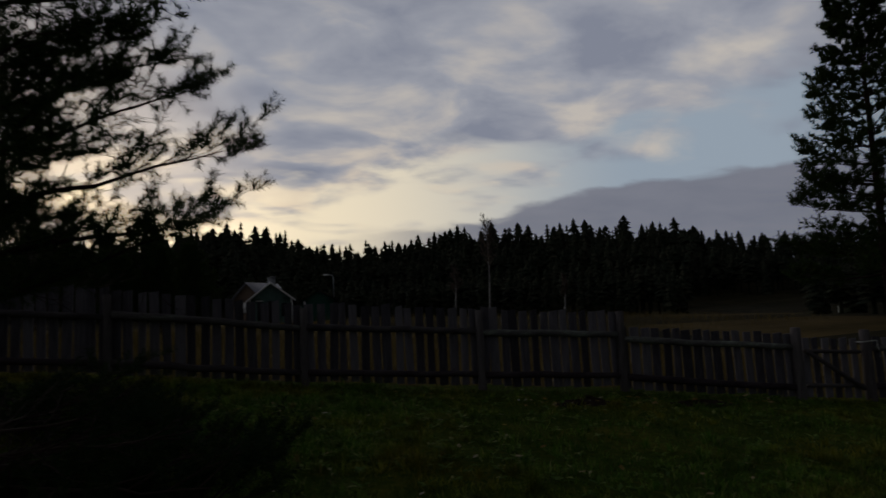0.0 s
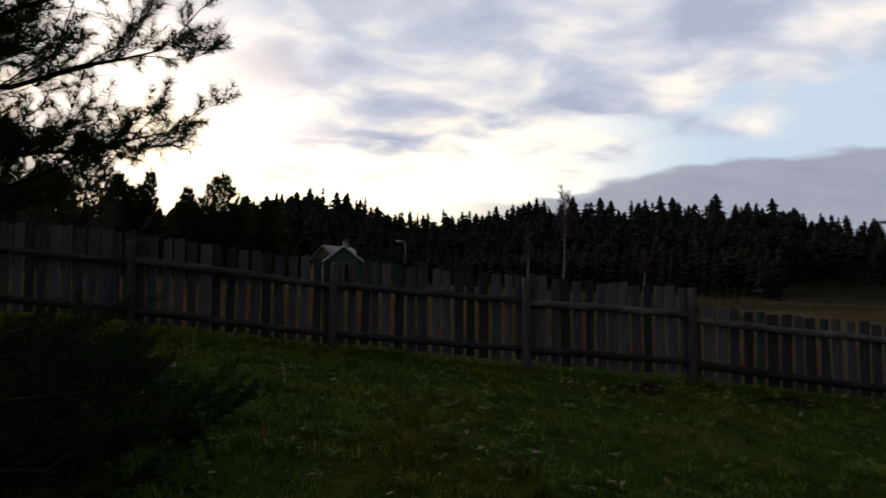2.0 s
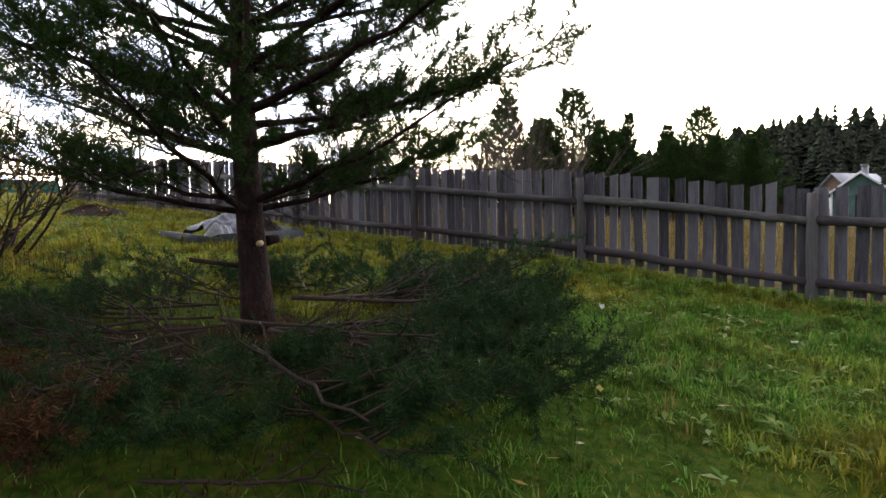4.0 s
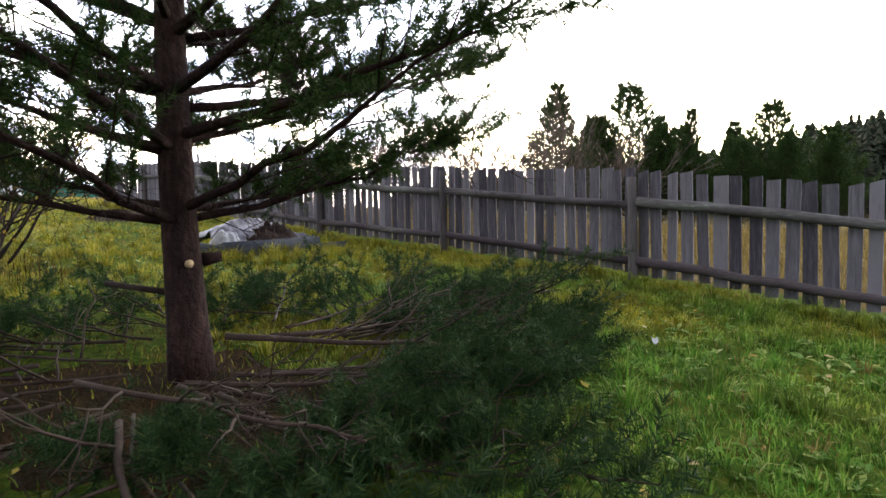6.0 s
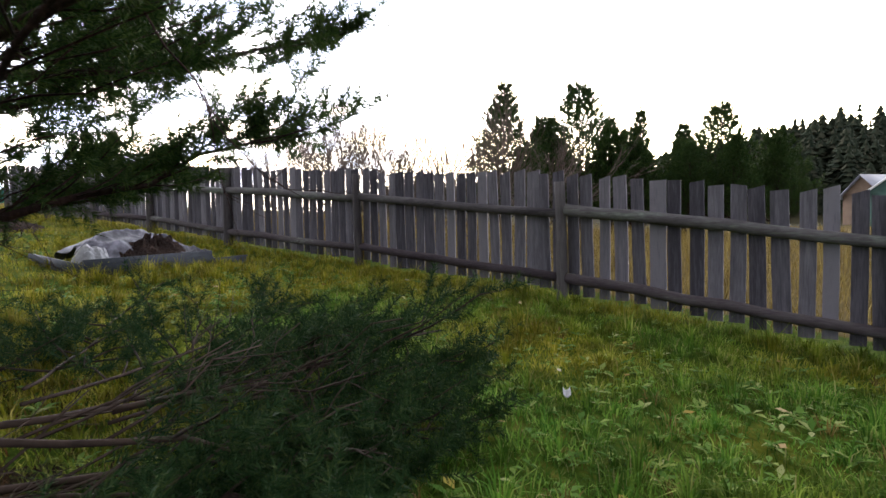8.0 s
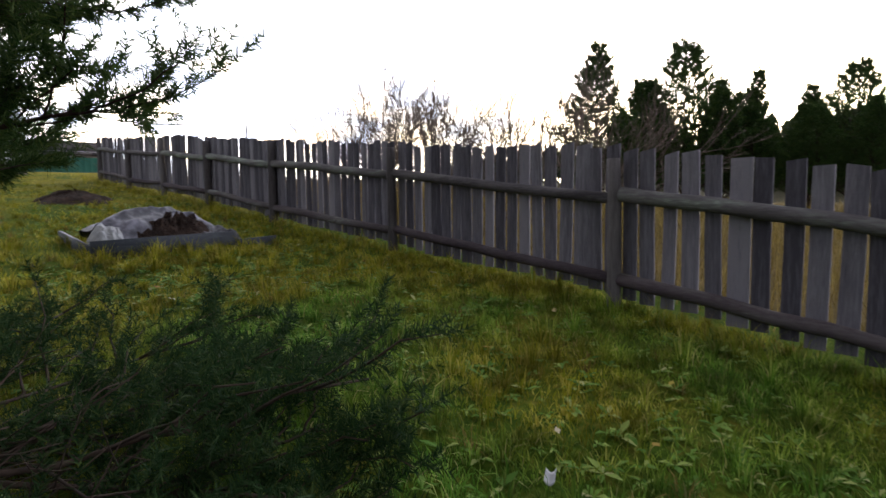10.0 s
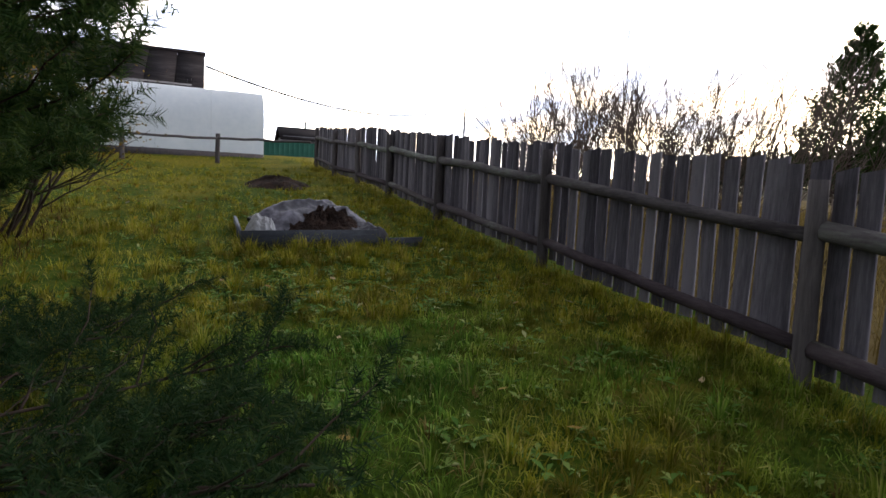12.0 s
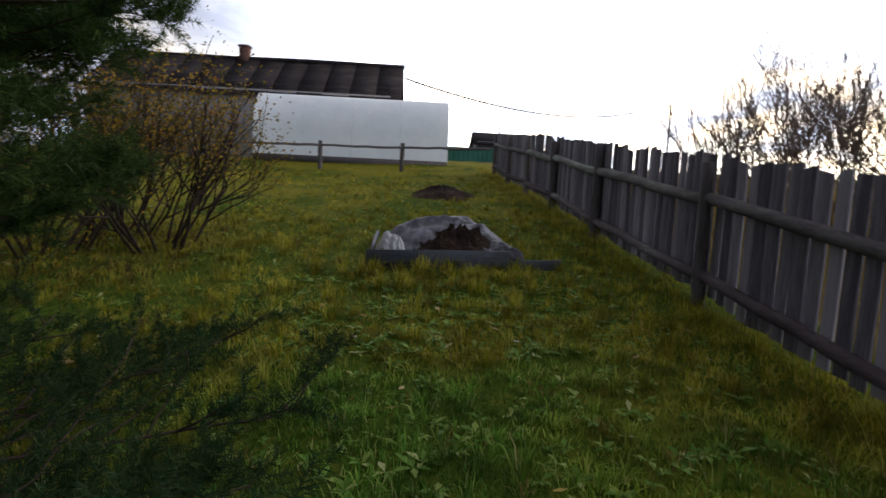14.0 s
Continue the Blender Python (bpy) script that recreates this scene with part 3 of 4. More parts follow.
        base.append(o)
        tip.append(o + np.array([math.cos(a) * 0.45, math.sin(a) * 0.45, 1.0]) * shoot_len * 0.9)
    for up in (-0.6, 0.1):
        base.append(pts[-1] + np.array([0, 0, shoot_len * up]))
        tip.append(pts[-1] + np.array([0, 0, shoot_len * (up + 0.8)]))
    base, tip = np.array(base), np.array(tip)
    low = base[:, 2] < full_to
    needle_spray(crown, base[low], tip[low], count, needle[0], needle[1], rng)
    if (~low).any():
        needle_spray(crown, base[~low], tip[~low], max(12, count // 4), needle[0], needle[1] * 2.4, rng)
    return trunk, crown


def plant_tree(name, meshes, x, y, label, category, mats, group="", rz=0.0, scale=1.0):
    ob = thing(name, x, y, gz(x, y), label, category, group, rz=rz)
    trunk, crown = meshes
    m = Matrix.Scale(scale, 4)
    part("trunk", trunk, mats[0], ob, smooth_faces=True, at=m)
    part("crown", crown, mats[1], ob, at=m)
    return ob


# the garden pine: limbs begin at a person's height, the lower ones are bare inside
GARDEN_PINE = conifer(7.2, 3.1, 0.118, 0.98, 0.35, 6, 21, (0.062, 0.0025), sec=19, shoots=8, count=74, rise=0.23, curl=0.11, shoot_len=0.19, bare=0.16,
                      cone=0.42, lean=-0.15, full_to=3.6, sides=14, limb_r=0.0112, candle=0.22, dead=4, droop=0.06, skirt=0.76, lush=(1.75, 1.4))
PINE_X, PINE_Y = -1.12, 6.03
pine = plant_tree("garden_pine", GARDEN_PINE, PINE_X, PINE_Y, "garden pine with a reddish-brown trunk and pruned lower limbs", "pine tree", (M_BARK, M_NEEDLE), rz=20)


def stub(z, a, r, ln):
    d = np.array([math.cos(a), math.sin(a), 0.15])
    p = np.array([-0.15 * z / 7.2, 0, z])
    b = Build().tube([p + d * 0.09, p + d * (0.14 + ln * 0.5), p + d * (0.145 + ln)], [r * 1.25, r, r], 8)
    return b


part("branch_stub", stub(0.67, radians(-40), 0.022, 0.02), M_CUT_WOOD, pine, "pale fresh saw cut")
part("branch_stub", stub(0.69, radians(60), 0.035, 0.05), M_BARK, pine)
part("branch_stub", stub(0.5, radians(200), 0.018, 0.35), M_TWIG, pine, "thin bare dead twig")

# young pines in the field behind the fence
YOUNG = [conifer(h, r, 0.09, 0.5, 0.45, 6, sd, (0.095, 0.020), sec=sc, shoots=4, count=14, rise=0.42, curl=0.30, shoot_len=0.42, bare=0.12, cone=cn, top=0.04, sides=7,
                 candle=1.0) for h, r, sd, sc, cn in ((6.4, 2.3, 31, 10, 1.0), (6.0, 2.7, 32, 10, 0.9), (6.6, 1.1, 33, 4, 0.9))]
YOUNG = [(a.mesh("trunk", M_BARK, True), b.mesh("crown", M_NEEDLE)) for a, b in YOUNG]
YOUNG_AT = [(-11.3, 27.1, 0, 0.87), (-10.3, 32.2, 1, 1.07), (-12.9, 33.5, 1, 0.85), (-8.1, 34.3, 2, 0.83), (-8.2, 41.6, 0, 0.89), (-5.9, 40.2, 1, 1.04),
            (-3.8, 43.6, 1, 0.87), (-3.0, 38.7, 0, 0.66), (-11.3, 30.6, 1, 0.82), (-9.4, 33.8, 0, 0.80), (-8.0, 33.5, 1, 0.66),
            (-6.2, 35.5, 1, 0.66), (-9.6, 36.8, 1, 0.85), (-4.4, 36.5, 0, 0.66), (-7.2, 37.5, 1, 0.72)]
for i, (x, y, k, sc) in enumerate(YOUNG_AT):
    plant_tree("young_pine", YOUNG[k], x, y, "bushy young pine standing in the dry field", "pine tree", (None, None), "young pines behind the fence", i * 53.0, sc * 1.1)

# tall old pines by the field on the far side of the gate
TALL = [conifer(h, r, 0.27, c, g, 6, sd, (0.20, 0.026), sec=sc, shoots=6, count=24, rise=ri, curl=0.10, shoot_len=0.55, bare=ba, cone=cn, top=tk, limb_r=0.016,
                candle=0.3, droop=dr) for h, r, c, g, sd, sc, ri, ba, cn, tk, dr in (
    (18.5, 5.2, 2.2, 0.95, 41, 12, 0.12, 0.15, 0.75, 0.06, 0.18), (16.8, 2.9, 9.0, 1.15, 42, 6, 0.20, 0.30, 0.5, 0.3, 0.25), (16.0, 4.6, 4.6, 1.5, 43, 7, 0.16, 0.35, 0.5, 0.25, 0.2))]
TALL = [(a.mesh("trunk", M_BARK, True), b.mesh("crown", M_NEEDLE)) for a, b in TALL]
for (x, y, k, label) in ((32.0, 24.6, 0, "tall dense old pine at the edge of the field"), (38.1, 22.6, 1, "tall slender pine with a bare lower trunk"),
                         (35.1, 15.2, 2, "tall spreading pine with open limbs"), (46.0, 24.0, 2, "tall spreading pine behind the others")):
    plant_tree("tall_pine", TALL[k], x, y, label, "pine tree", (None, None), "", k * 70.0)


# ---- the woods on the horizon ----
def forest():
    """Spruces, pines and bare birches packed along the skyline, one body of woodland."""
    rng = np.random.default_rng(7)
    b = Build()
    az_el = ([-95, -75, -60, -50, -43, -36, -30, -22, -15.8, -14, -10, -6.7, -3, 0, 3, 8, 12, 20, 30, 40, 46], [3.4, 3.6, 4.0, 4.4, 5.0, 6.9, 7.3, 7.4, 7.4, 6.6, 6.4, 6.6, 7.0, 7.8, 8.4, 7.9, 7.0, 6.0, 5.2, 4.4, 3.6])
    for row, (dist, share) in enumerate(((52, 0.42), (74, 0.36), (96, 0.5), (118, 0.70), (129, 0.84), (138, 0.93), (146, 0.98), (154, 1.02))):
        az = -95.0
        while az < (46 if row > 2 else 2 if row else -48):
            az += rng.uniform(0.32, 0.72) * (1.3 if row < 3 else 1.0)
            if row < 3 and -48 < az < -38:
                continue
            d = dist + rng.uniform(-5, 5)
            x, y = 2.2 - d * math.sin(radians(az)), 2.5 + d * math.cos(radians(az))
            z0 = gz(x, y) - 0.3
            top = 1.5 + d * math.tan(radians(np.interp(az, *az_el) * share * rng.uniform(0.80, 1.06)))
            h = max(top - z0, 2.0)
            spruce = rng.random() < 0.32
            R = max(h * (rng.uniform(0.16, 0.23) if spruce else rng.uniform(0.15, 0.2)), 1.1)
            m, q = (15, 8) if spruce else (9, 9)
            low = 0.04 if spruce else 0.35
            f = np.repeat(low + (1 - low) * (np.arange(m) + rng.uniform(-0.2, 0.2, m)) / m, q)
            g = np.clip((f - low) / (1 - low), 0, 1)
            prof = (1 - g) ** 0.75 if spruce else (1 - g ** 3.0) * np.repeat(rng.uniform(0.7, 1.1, m), q)
            reach = (R * prof * rng.uniform(0.7, 1.15, m * q) + 0.10)[:, None]
            a = np.tile(np.arange(q) * 6.283 / q, m) + np.repeat(rng.uniform(0, 6.28, m), q) + rng.uniform(-0.2, 0.2, m * q)
            out = np.stack([np.cos(a), np.sin(a), rng.uniform(-0.55, -0.15, m * q) if spruce else rng.uniform(-0.25, 0.45, m * q)], -1)
            side = np.stack([-np.sin(a), np.cos(a), np.zeros(m * q)], -1) * reach * 0.42
            c = np.stack([np.full(m * q, x), np.full(m * q, y), z0 + h * f], -1)
            crown_top = c + np.array([0, 0, h * 0.9 / m])
            v = np.stack([crown_top, c + out * reach * 0.62 - side, c + out * reach, c + out * reach * 0.62 + side], 1).reshape(-1, 3)
            b.add(v, np.arange(len(v)).reshape(-1, 4))
            b.tube([(x, y, z0), (x, y, z0 + h * 0.5), (x, y, z0 + h * 0.97)], [0.2, 0.15, 0.03], 4)
    ob = new("forest", b.mesh("forest", M_FOREST))
    tagged(ob, "dark dense conifer forest along the horizon", "forest", kind="stuff")


forest()


def birch(x, y, h, seed):
    rng = np.random.default_rng(seed)
    ob = thing("birch", x, y, gz(x, y), "tall slim bare birch with a white trunk", "birch tree")
    s = np.linspace(0, 1, 10)
    pts = np.stack([0.25 * np.sin(s * 3), 0.15 * np.sin(s * 5), -0.2 + h * s], -1)
    part("trunk", Build().tube(pts, np.linspace(0.12, 0.015, 10), 7), M_BIRCH, ob, smooth_faces=True)
    b = Build()
    for k in range(34):
        u = rng.uniform(0.45, 1.0)
        o = np.array([np.interp(u, s, pts[:, 0]), np.interp(u, s, pts[:, 1]), np.interp(u, s, pts[:, 2])])
        a = rng.uniform(0, 6.283)
        bare_tree(b, o, (math.cos(a) * 0.6, math.sin(a) * 0.6, 0.9), h * 0.15 * (1.3 - u), 0.03, 2, rng, 0.4, 0.2, 4)
    part("crown", b, M_BARE, ob)


birch(21.9, 57.0, 9.9, 3)
birch(16.8, 52.0, 4.6, 4)
birch(29.0, 55.0, 4.2, 5)


def willow_bush(x, y, h, seed, stems=16, spread=0.75):
    rng = np.random.default_rng(seed)
    ob = thing("bare_willow", x, y, gz(x, y), "leafless willow bush with many thin upright stems", "bush", "willow bushes behind the fence")
    for k in range(stems):
        a = rng.uniform(0, 6.283)
        o = np.array([math.cos(a), math.sin(a), 0]) * rng.uniform(0.05, 0.7)
        b = Build()
        bare_tree(b, o - np.array([0, 0, 0.1]), (math.cos(a) * spread, math.sin(a) * spread, 1.0), h * rng.uniform(0.28, 0.42), 0.0125, 4, rng, 0.30, 0.15, 3, 0.72)
        part("stem", b, M_BARE, ob)


for i, (x, y, h) in enumerate(((-11.9, 16.4, 3.1), (-10.8, 16.2, 3.5), (-9.6, 16.5, 3.6), (-8.4, 16.1, 3.7), (-7.2, 16.6, 3.6), (-6.0, 16.4, 3.5), (-4.8, 17.0, 3.3))):
    willow_bush(x, y, h, 70 + i)


def leafy_bush(x, y, h, seed, stems=15, leaves=8, lean=(0.2, 0.0)):
    """Shrub with dark bare stems and the last yellow leaves."""
    rng = np.random.default_rng(seed)
    ob = thing("autumn_shrub", x, y, gz(x, y), "shrub with dark stems and sparse yellow autumn leaves", "bush", "autumn shrubs")
    b, lf = Build(), Build()
    ends = []
    for k in range(stems):
        a = rng.uniform(0, 6.283)
        o = np.array([math.cos(a), math.sin(a), 0]) * rng.uniform(0.05, 0.5) - np.array([0, 0, 0.1])
        ends += bare_tree(b, o, (math.cos(a) * 0.6 + lean[0], math.sin(a) * 0.6 + lean[1], 0.9), h * rng.uniform(0.3, 0.45), 0.022, 3, rng, 0.42, 0.18, 3)
    part("branchwork", b, M_TWIG, ob)
    e = np.repeat(np.array(ends), leaves, 0)
    e = e + rng.normal(size=e.shape) * 0.13
    d = unit(rng.normal(size=e.shape)) * rng.uniform(0.025, 0.06, (len(e), 1))
    w = unit(np.cross(d, rng.normal(size=e.shape))) * 0.016
    v = np.stack([e, e + d * 0.5 + w, e + d, e + d * 0.5 - w], 1).reshape(-1, 3)
    lf.add(v, np.arange(len(v)).reshape(-1, 4))
    part("foliage", lf, M_YELLOW, ob)


leafy_bush(-6.6, 5.9, 2.5, 90)
leafy_bush(-6.2, 4.6, 2.7, 91)
leafy_bush(-7.6, 4.9, 2.9, 92)
leafy_bush(-6.3, 3.4, 2.2, 93)


# ---- pile of lopped pine branches round the trunk ----
def cut_branch(x, y, ang, length, seed, r=0.022, height=0.12, leafy=0.5, rise=0.1, dead=False, twigs=12, lift=0.14, brown=False):
    """A lopped branch lying on the pile: bare butt, needled twigs towards its end."""
    rng = np.random.default_rng(seed)
    z = gz(x, y) + height
    ob = thing("cut_branch", x, y, z, "lopped pine branch with rusty dead needles lying under the pine" if brown else "lopped pine branch with green needles lying under the pine" if not dead else "bare dry pine branch lying under the pine",
               "branch", "cut branches under the pine", rz=ang)
    stem, leaf = Build(), Build()
    limb = bent((0, 0, 0), (1, rng.uniform(-0.08, 0.08), rise - 0.1), length, rng.uniform(0.02, lift) * length, 9, rng, 0.05)
    stem.tube(limb, np.linspace(r, 0.006, 9), 7)
    base, tip = [], []
    for k in range(twigs):
        u = 0.15 + 0.85 * (k + rng.random()) / twigs
        i = min(int(u * 8), 7)
        o = limb[i] + (limb[i + 1] - limb[i]) * (u * 8 - i)
        sd = np.array([rng.uniform(0.3, 0.9), rng.choice((-1, 1)) * rng.uniform(0.4, 0.9), rng.uniform(-0.1, 0.42)])
        tl = length * (0.42 - 0.2 * u) * rng.uniform(0.6, 1.2)
        tw = bent(o, sd, tl, 0.1 * tl, 5, rng, 0.15)
        stem.tube(tw, np.linspace(0.008, 0.003, 5), 4)
        if u > 1 - leafy:
            for j in range(7):
                uu = 0.15 + 0.85 * (j + rng.random()) / 7
                ii = min(int(uu * 4), 3)
                oo = tw[ii] + (tw[ii + 1] - tw[ii]) * (uu * 4 - ii)
                base.append(oo)
                tip.append(oo + unit(sd + rng.normal(size=3) * 0.45 + np.array([0, 0, 0.35])) * rng.uniform(0.14, 0.28))
        else:
            for j in range(2):
                bare_tree(stem, tw[2 + j], sd + rng.normal(size=3) * 0.4, tl * 0.45, 0.004, 1, rng, 0.5, 0.1, 2)
    base.append(limb[-2])
    tip.append(limb[-1] + (limb[-1] - limb[-2]))
    part("stem", stem, M_CUT, ob, smooth_faces=True)
    if not dead:
        needle_spray(leaf, base, tip, 66, 0.064, 0.0028, rng)
        part("foliage", leaf, M_BROWN_NEEDLE if brown else M_NEEDLE_CUT, ob)


BRANCHES = [  # x, y, heading, length, height, leafy share, dead
    (-0.70, 6.30, 74, 2.6, 0.36, 0.5, False), (-0.55, 6.15, 66, 2.3, 0.18, 0.45, False), (-0.60, 5.75, 34, 2.1, 0.22, 0.3, False),
    (-0.55, 5.70, 2, 1.3, 0.24, 0.0, True), (-0.75, 6.55, 92, 2.1, 0.30, 0.8, False), (-1.0, 6.6, 112, 2.2, 0.28, 0.8, False),
    (-0.40, 6.5, 54, 2.2, 0.14, 0.85, False), (-0.2, 6.2, 36, 1.9, 0.10, 0.85, False), (-0.1, 5.9, 6, 1.3, 0.10, 0.85, False),
    (-1.2, 5.7, 205, 1.8, 0.20, 0.75, False), (-1.2, 6.2, 170, 2.0, 0.22, 0.75, False), (-1.0, 5.5, 250, 1.7, 0.18, 0.7, False),
    (-0.7, 5.4, 300, 1.4, 0.14, 0.6, False), (-0.9, 5.6, 228, 1.6, 0.22, 0.0, True), (-0.6, 5.5, -25, 1.5, 0.12, 0.8, False),
    (-0.4, 7.1, 70, 1.6, 0.18, 0.95, False), (-0.2, 7.2, 58, 1.3, 0.12, 0.95, False), (-0.1, 6.8, 40, 1.3, 0.10, 0.9, False),
    (-1.3, 6.7, 140, 1.9, 0.22, 0.85, False), (-0.8, 6.9, 98, 1.8, 0.2, 0.9, False), (-1.6, 6.0, 185, 1.9, 0.18, 0.8, False),
    (-0.3, 7.0, 82, 1.5, 0.26, 0.95, False), (-0.6, 6.8, 108, 1.6, 0.26, 0.95, False), (-0.1, 6.4, 48, 1.5, 0.2, 0.95, False),
    (-1.4, 5.3, 220, 1.6, 0.12, 0.8, False), (-1.8, 6.6, 150, 1.6, 0.14, 0.9, False), (0.0, 6.0, 20, 1.2, 0.16, 0.9, False),
    (-1.1, 5.2, 235, 1.4, 0.10, 0.6, False), (-0.6, 5.0, 262, 1.2, 0.10, 0.5, False), (-1.8, 5.6, 200, 1.5, 0.12, 0.7, False), (-0.9, 5.3, 275, 1.3, 0.16, 0.0, True),
    (-1.5, 5.0, 215, 1.3, 0.08, 0.8, False), (-0.2, 5.2, 310, 1.2, 0.08, 0.7, False), (-0.5, 5.4, 285, 1.4, 0.2, 0.0, True), (0.1, 5.4, -8, 1.1, 0.08, 0.9, False)]
for i, (x, y, a, ln, h, lf, dd) in enumerate(BRANCHES):
    ln *= 0.62 if -40 < a < 58 else 0.88 if a < 100 else 1.0
    cut_branch(x, y, a, ln, 300 + i, 0.017 if i < 4 else 0.010, h * 0.85, lf, 0.05, dd)
OUTLIERS = [  # the thin edge of the pile: x, y, heading, length, height, rusty
    (0.15, 5.55, -8, 1.25, 0.12, False), (0.25, 5.20, -24, 1.25, 0.12, False), (0.60, 5.65, 6, 0.95, 0.14, False), (0.45, 5.90, 20, 1.05, 0.12, False),
    (-0.30, 4.75, -60, 0.9, 0.08, True), (0.0, 4.6, 215, 0.9, 0.08, True), (-0.7, 4.7, 255, 0.9, 0.08, True)]
for i, (x, y, a, ln, h, rusty) in enumerate(OUTLIERS):
    cut_branch(x, y, a, ln, 400 + i, 0.010, h, 0.9, 0.10, False, 9, 0.10, rusty)
STICKS = [  # bare limbs on top of the pile: x, y, heading, length, height, thickness
    (-0.75, 6.05, 40, 1.75, 0.33, 0.020), (-0.42, 5.78, 19, 1.45, 0.22, 0.019), (-0.20, 5.72, 2, 0.9, 0.26, 0.014), (-0.58, 6.00, 45, 1.2, 0.18, 0.014), (0.25, 6.06, 16, 0.6, 0.10, 0.009),
    (-0.15, 5.28, -21, 1.4, 0.26, 0.016), (-0.30, 5.18, 22, 1.3, 0.40, 0.013), (0.45, 4.32, 39, 0.8, 0.08, 0.010), (-0.55, 7.22, 48, 1.0, 0.24, 0.013), (-1.3, 5.3, 245, 1.3, 0.2, 0.014), (-1.5, 5.8, 205, 1.2, 0.2, 0.012)]
for i, (x, y, a, ln, h, r) in enumerate(STICKS):
    cut_branch(x, y, a, ln, 360 + i, r, h, 0.0, 0.03, True, 6, 0.03)


# ---- raised bed, heaps ----
def mound(b, cx, cy, rx, ry, h, seed, n=26, m=9, rough=0.25):
    """A lumpy heap on the ground, made as rings that shrink towards its top."""
    rng = np.random.default_rng(seed)
    v, f = [], []
    ph = rng.uniform(0, 6.28, 6)
    for j in range(m):
        s = j / (m - 1)
        for i in range(n):
            a = i / n * 6.2832
            k = (1 - s) * (1 + 0.12 * math.sin(2 * a + ph[0]) + 0.10 * math.sin(5 * a + ph[1]) + 0.05 * rng.normal())
            x, y = cx + rx * k * math.cos(a), cy + ry * k * math.sin(a)
            z = gz(x, y) - 0.04 + h * (1 - (1 - s) ** 2.2) * (1 + rough * (0.5 * math.sin(3 * a + ph[2]) + 0.4 * rng.normal()) * (0.3 + 0.4 * s))
            v.append((x, y, z))
    for j in range(m - 1):
        for i in range(n):
            k = (i + 1) % n
            f.append((j * n + i, j * n + k, (j + 1) * n + k, (j + 1) * n + i))
    b.add(v, f)
    return b


def raised_bed():
    g = gz(-5.55, 9.4)
    bed = thing("raised_bed", -5.55, 9.4, g, "low garden bed edged with a grey board and filled with soil", "garden bed")
    part("board", Build().box((-0.018, -0.82, -0.08), (0.018, 0.82, 0.21)), M_SLATE, bed, "flat grey front board", at=pose(0, 0.02, 0.0, 1.5, 0, 0))
    part("board", Build().box((-0.016, -0.34, -0.06), (0.016, 0.34, 0.13)), M_SLATE, bed, "shorter grey board", at=pose(-0.05, 1.13, 0.0, 2, 0, 8))
    part("board", Build().box((-0.9, -0.018, -0.08), (0.9, 0.018, 0.15)), M_SLATE, bed, at=pose(-0.93, -0.78, 0.04, 0, 4, 0))
    soil = thing("soil_heap", -6.0, 9.6, gz(-6.0, 9.6), "heap of dark brown soil in the garden bed", "soil heap")
    part("soil", mound(Build(), -5.98, 9.62, 0.42, 0.66, 0.36, 5, 48, 14, 0.55), M_HEAP, soil, at=soil.matrix_basis.inverted())


def tarp(name, x, y, rx, ry, h, rz, seed, mat, label, category):
    """Crumpled sheet lying over a heap, with folds and a ragged hem."""
    rng = np.random.default_rng(seed)
    ob = thing(name, x, y, gz(x, y), label, category, rz=rz)
    n = 64
    u = np.linspace(-1, 1, n)
    X, Y = np.meshgrid(u, u)
    ph = rng.uniform(0, 6.28, 8)
    Z = h * np.clip(1 - 0.75 * np.abs(X) ** 2.2 - 0.6 * np.abs(Y) ** 2.4, 0.02, 1)
    fold = 0.05 * np.sin(2.6 * X + 1.7 * Y + ph[0]) ** 2 + 0.05 * np.abs(np.sin(2.3 * Y - 1.6 * X + ph[1])) + 0.018 * np.sin(11 * X + 6 * Y + ph[2])
    for k in range(7):
        ang, fr = rng.uniform(0, 3.14), rng.uniform(2.5, 8.0)
        w = np.sin(fr * (X * math.cos(ang) + Y * math.sin(ang)) + 0.9 * np.sin(2.2 * (Y * math.cos(ang) - X * math.sin(ang)) + ph[k]) + ph[k])
        fold = fold + 0.085 / fr ** 0.6 * (1 - np.abs(w)) ** 2 * (0.4 + 0.6 * np.sin(1.7 * X - 2.1 * Y + ph[k]) ** 2)
    Z = Z + fold * (0.4 + h * 1.2) + rng.normal(size=Z.shape) * 0.002
    hem = 1 + 0.10 * np.sin(5 * X + ph[3]) * np.abs(Y) + 0.08 * np.sin(6 * Y + ph[4]) * np.abs(X)
    px, py = X * rx * hem, Y * ry * hem
    c, s = math.cos(radians(rz)), math.sin(radians(rz))
    Z = Z + ground(x + px * c - py * s, y + px * s + py * c) - gz(x, y) + 0.01
    v = np.stack([px, py, Z], -1).reshape(-1, 3)
    i = np.arange(n - 1)[:, None] * n
    j = np.arange(n - 1)[None, :]
    f = np.stack([i + j, i + j + 1, i + j + 1 + n, i + j + n], -1).reshape(-1, 4)
    sheet = part("sheet", Build().add(v, f), mat, ob, smooth_faces=True)
    mod = sheet.modifiers.new("thickness", "SOLIDIFY")
    mod.thickness = 0.006


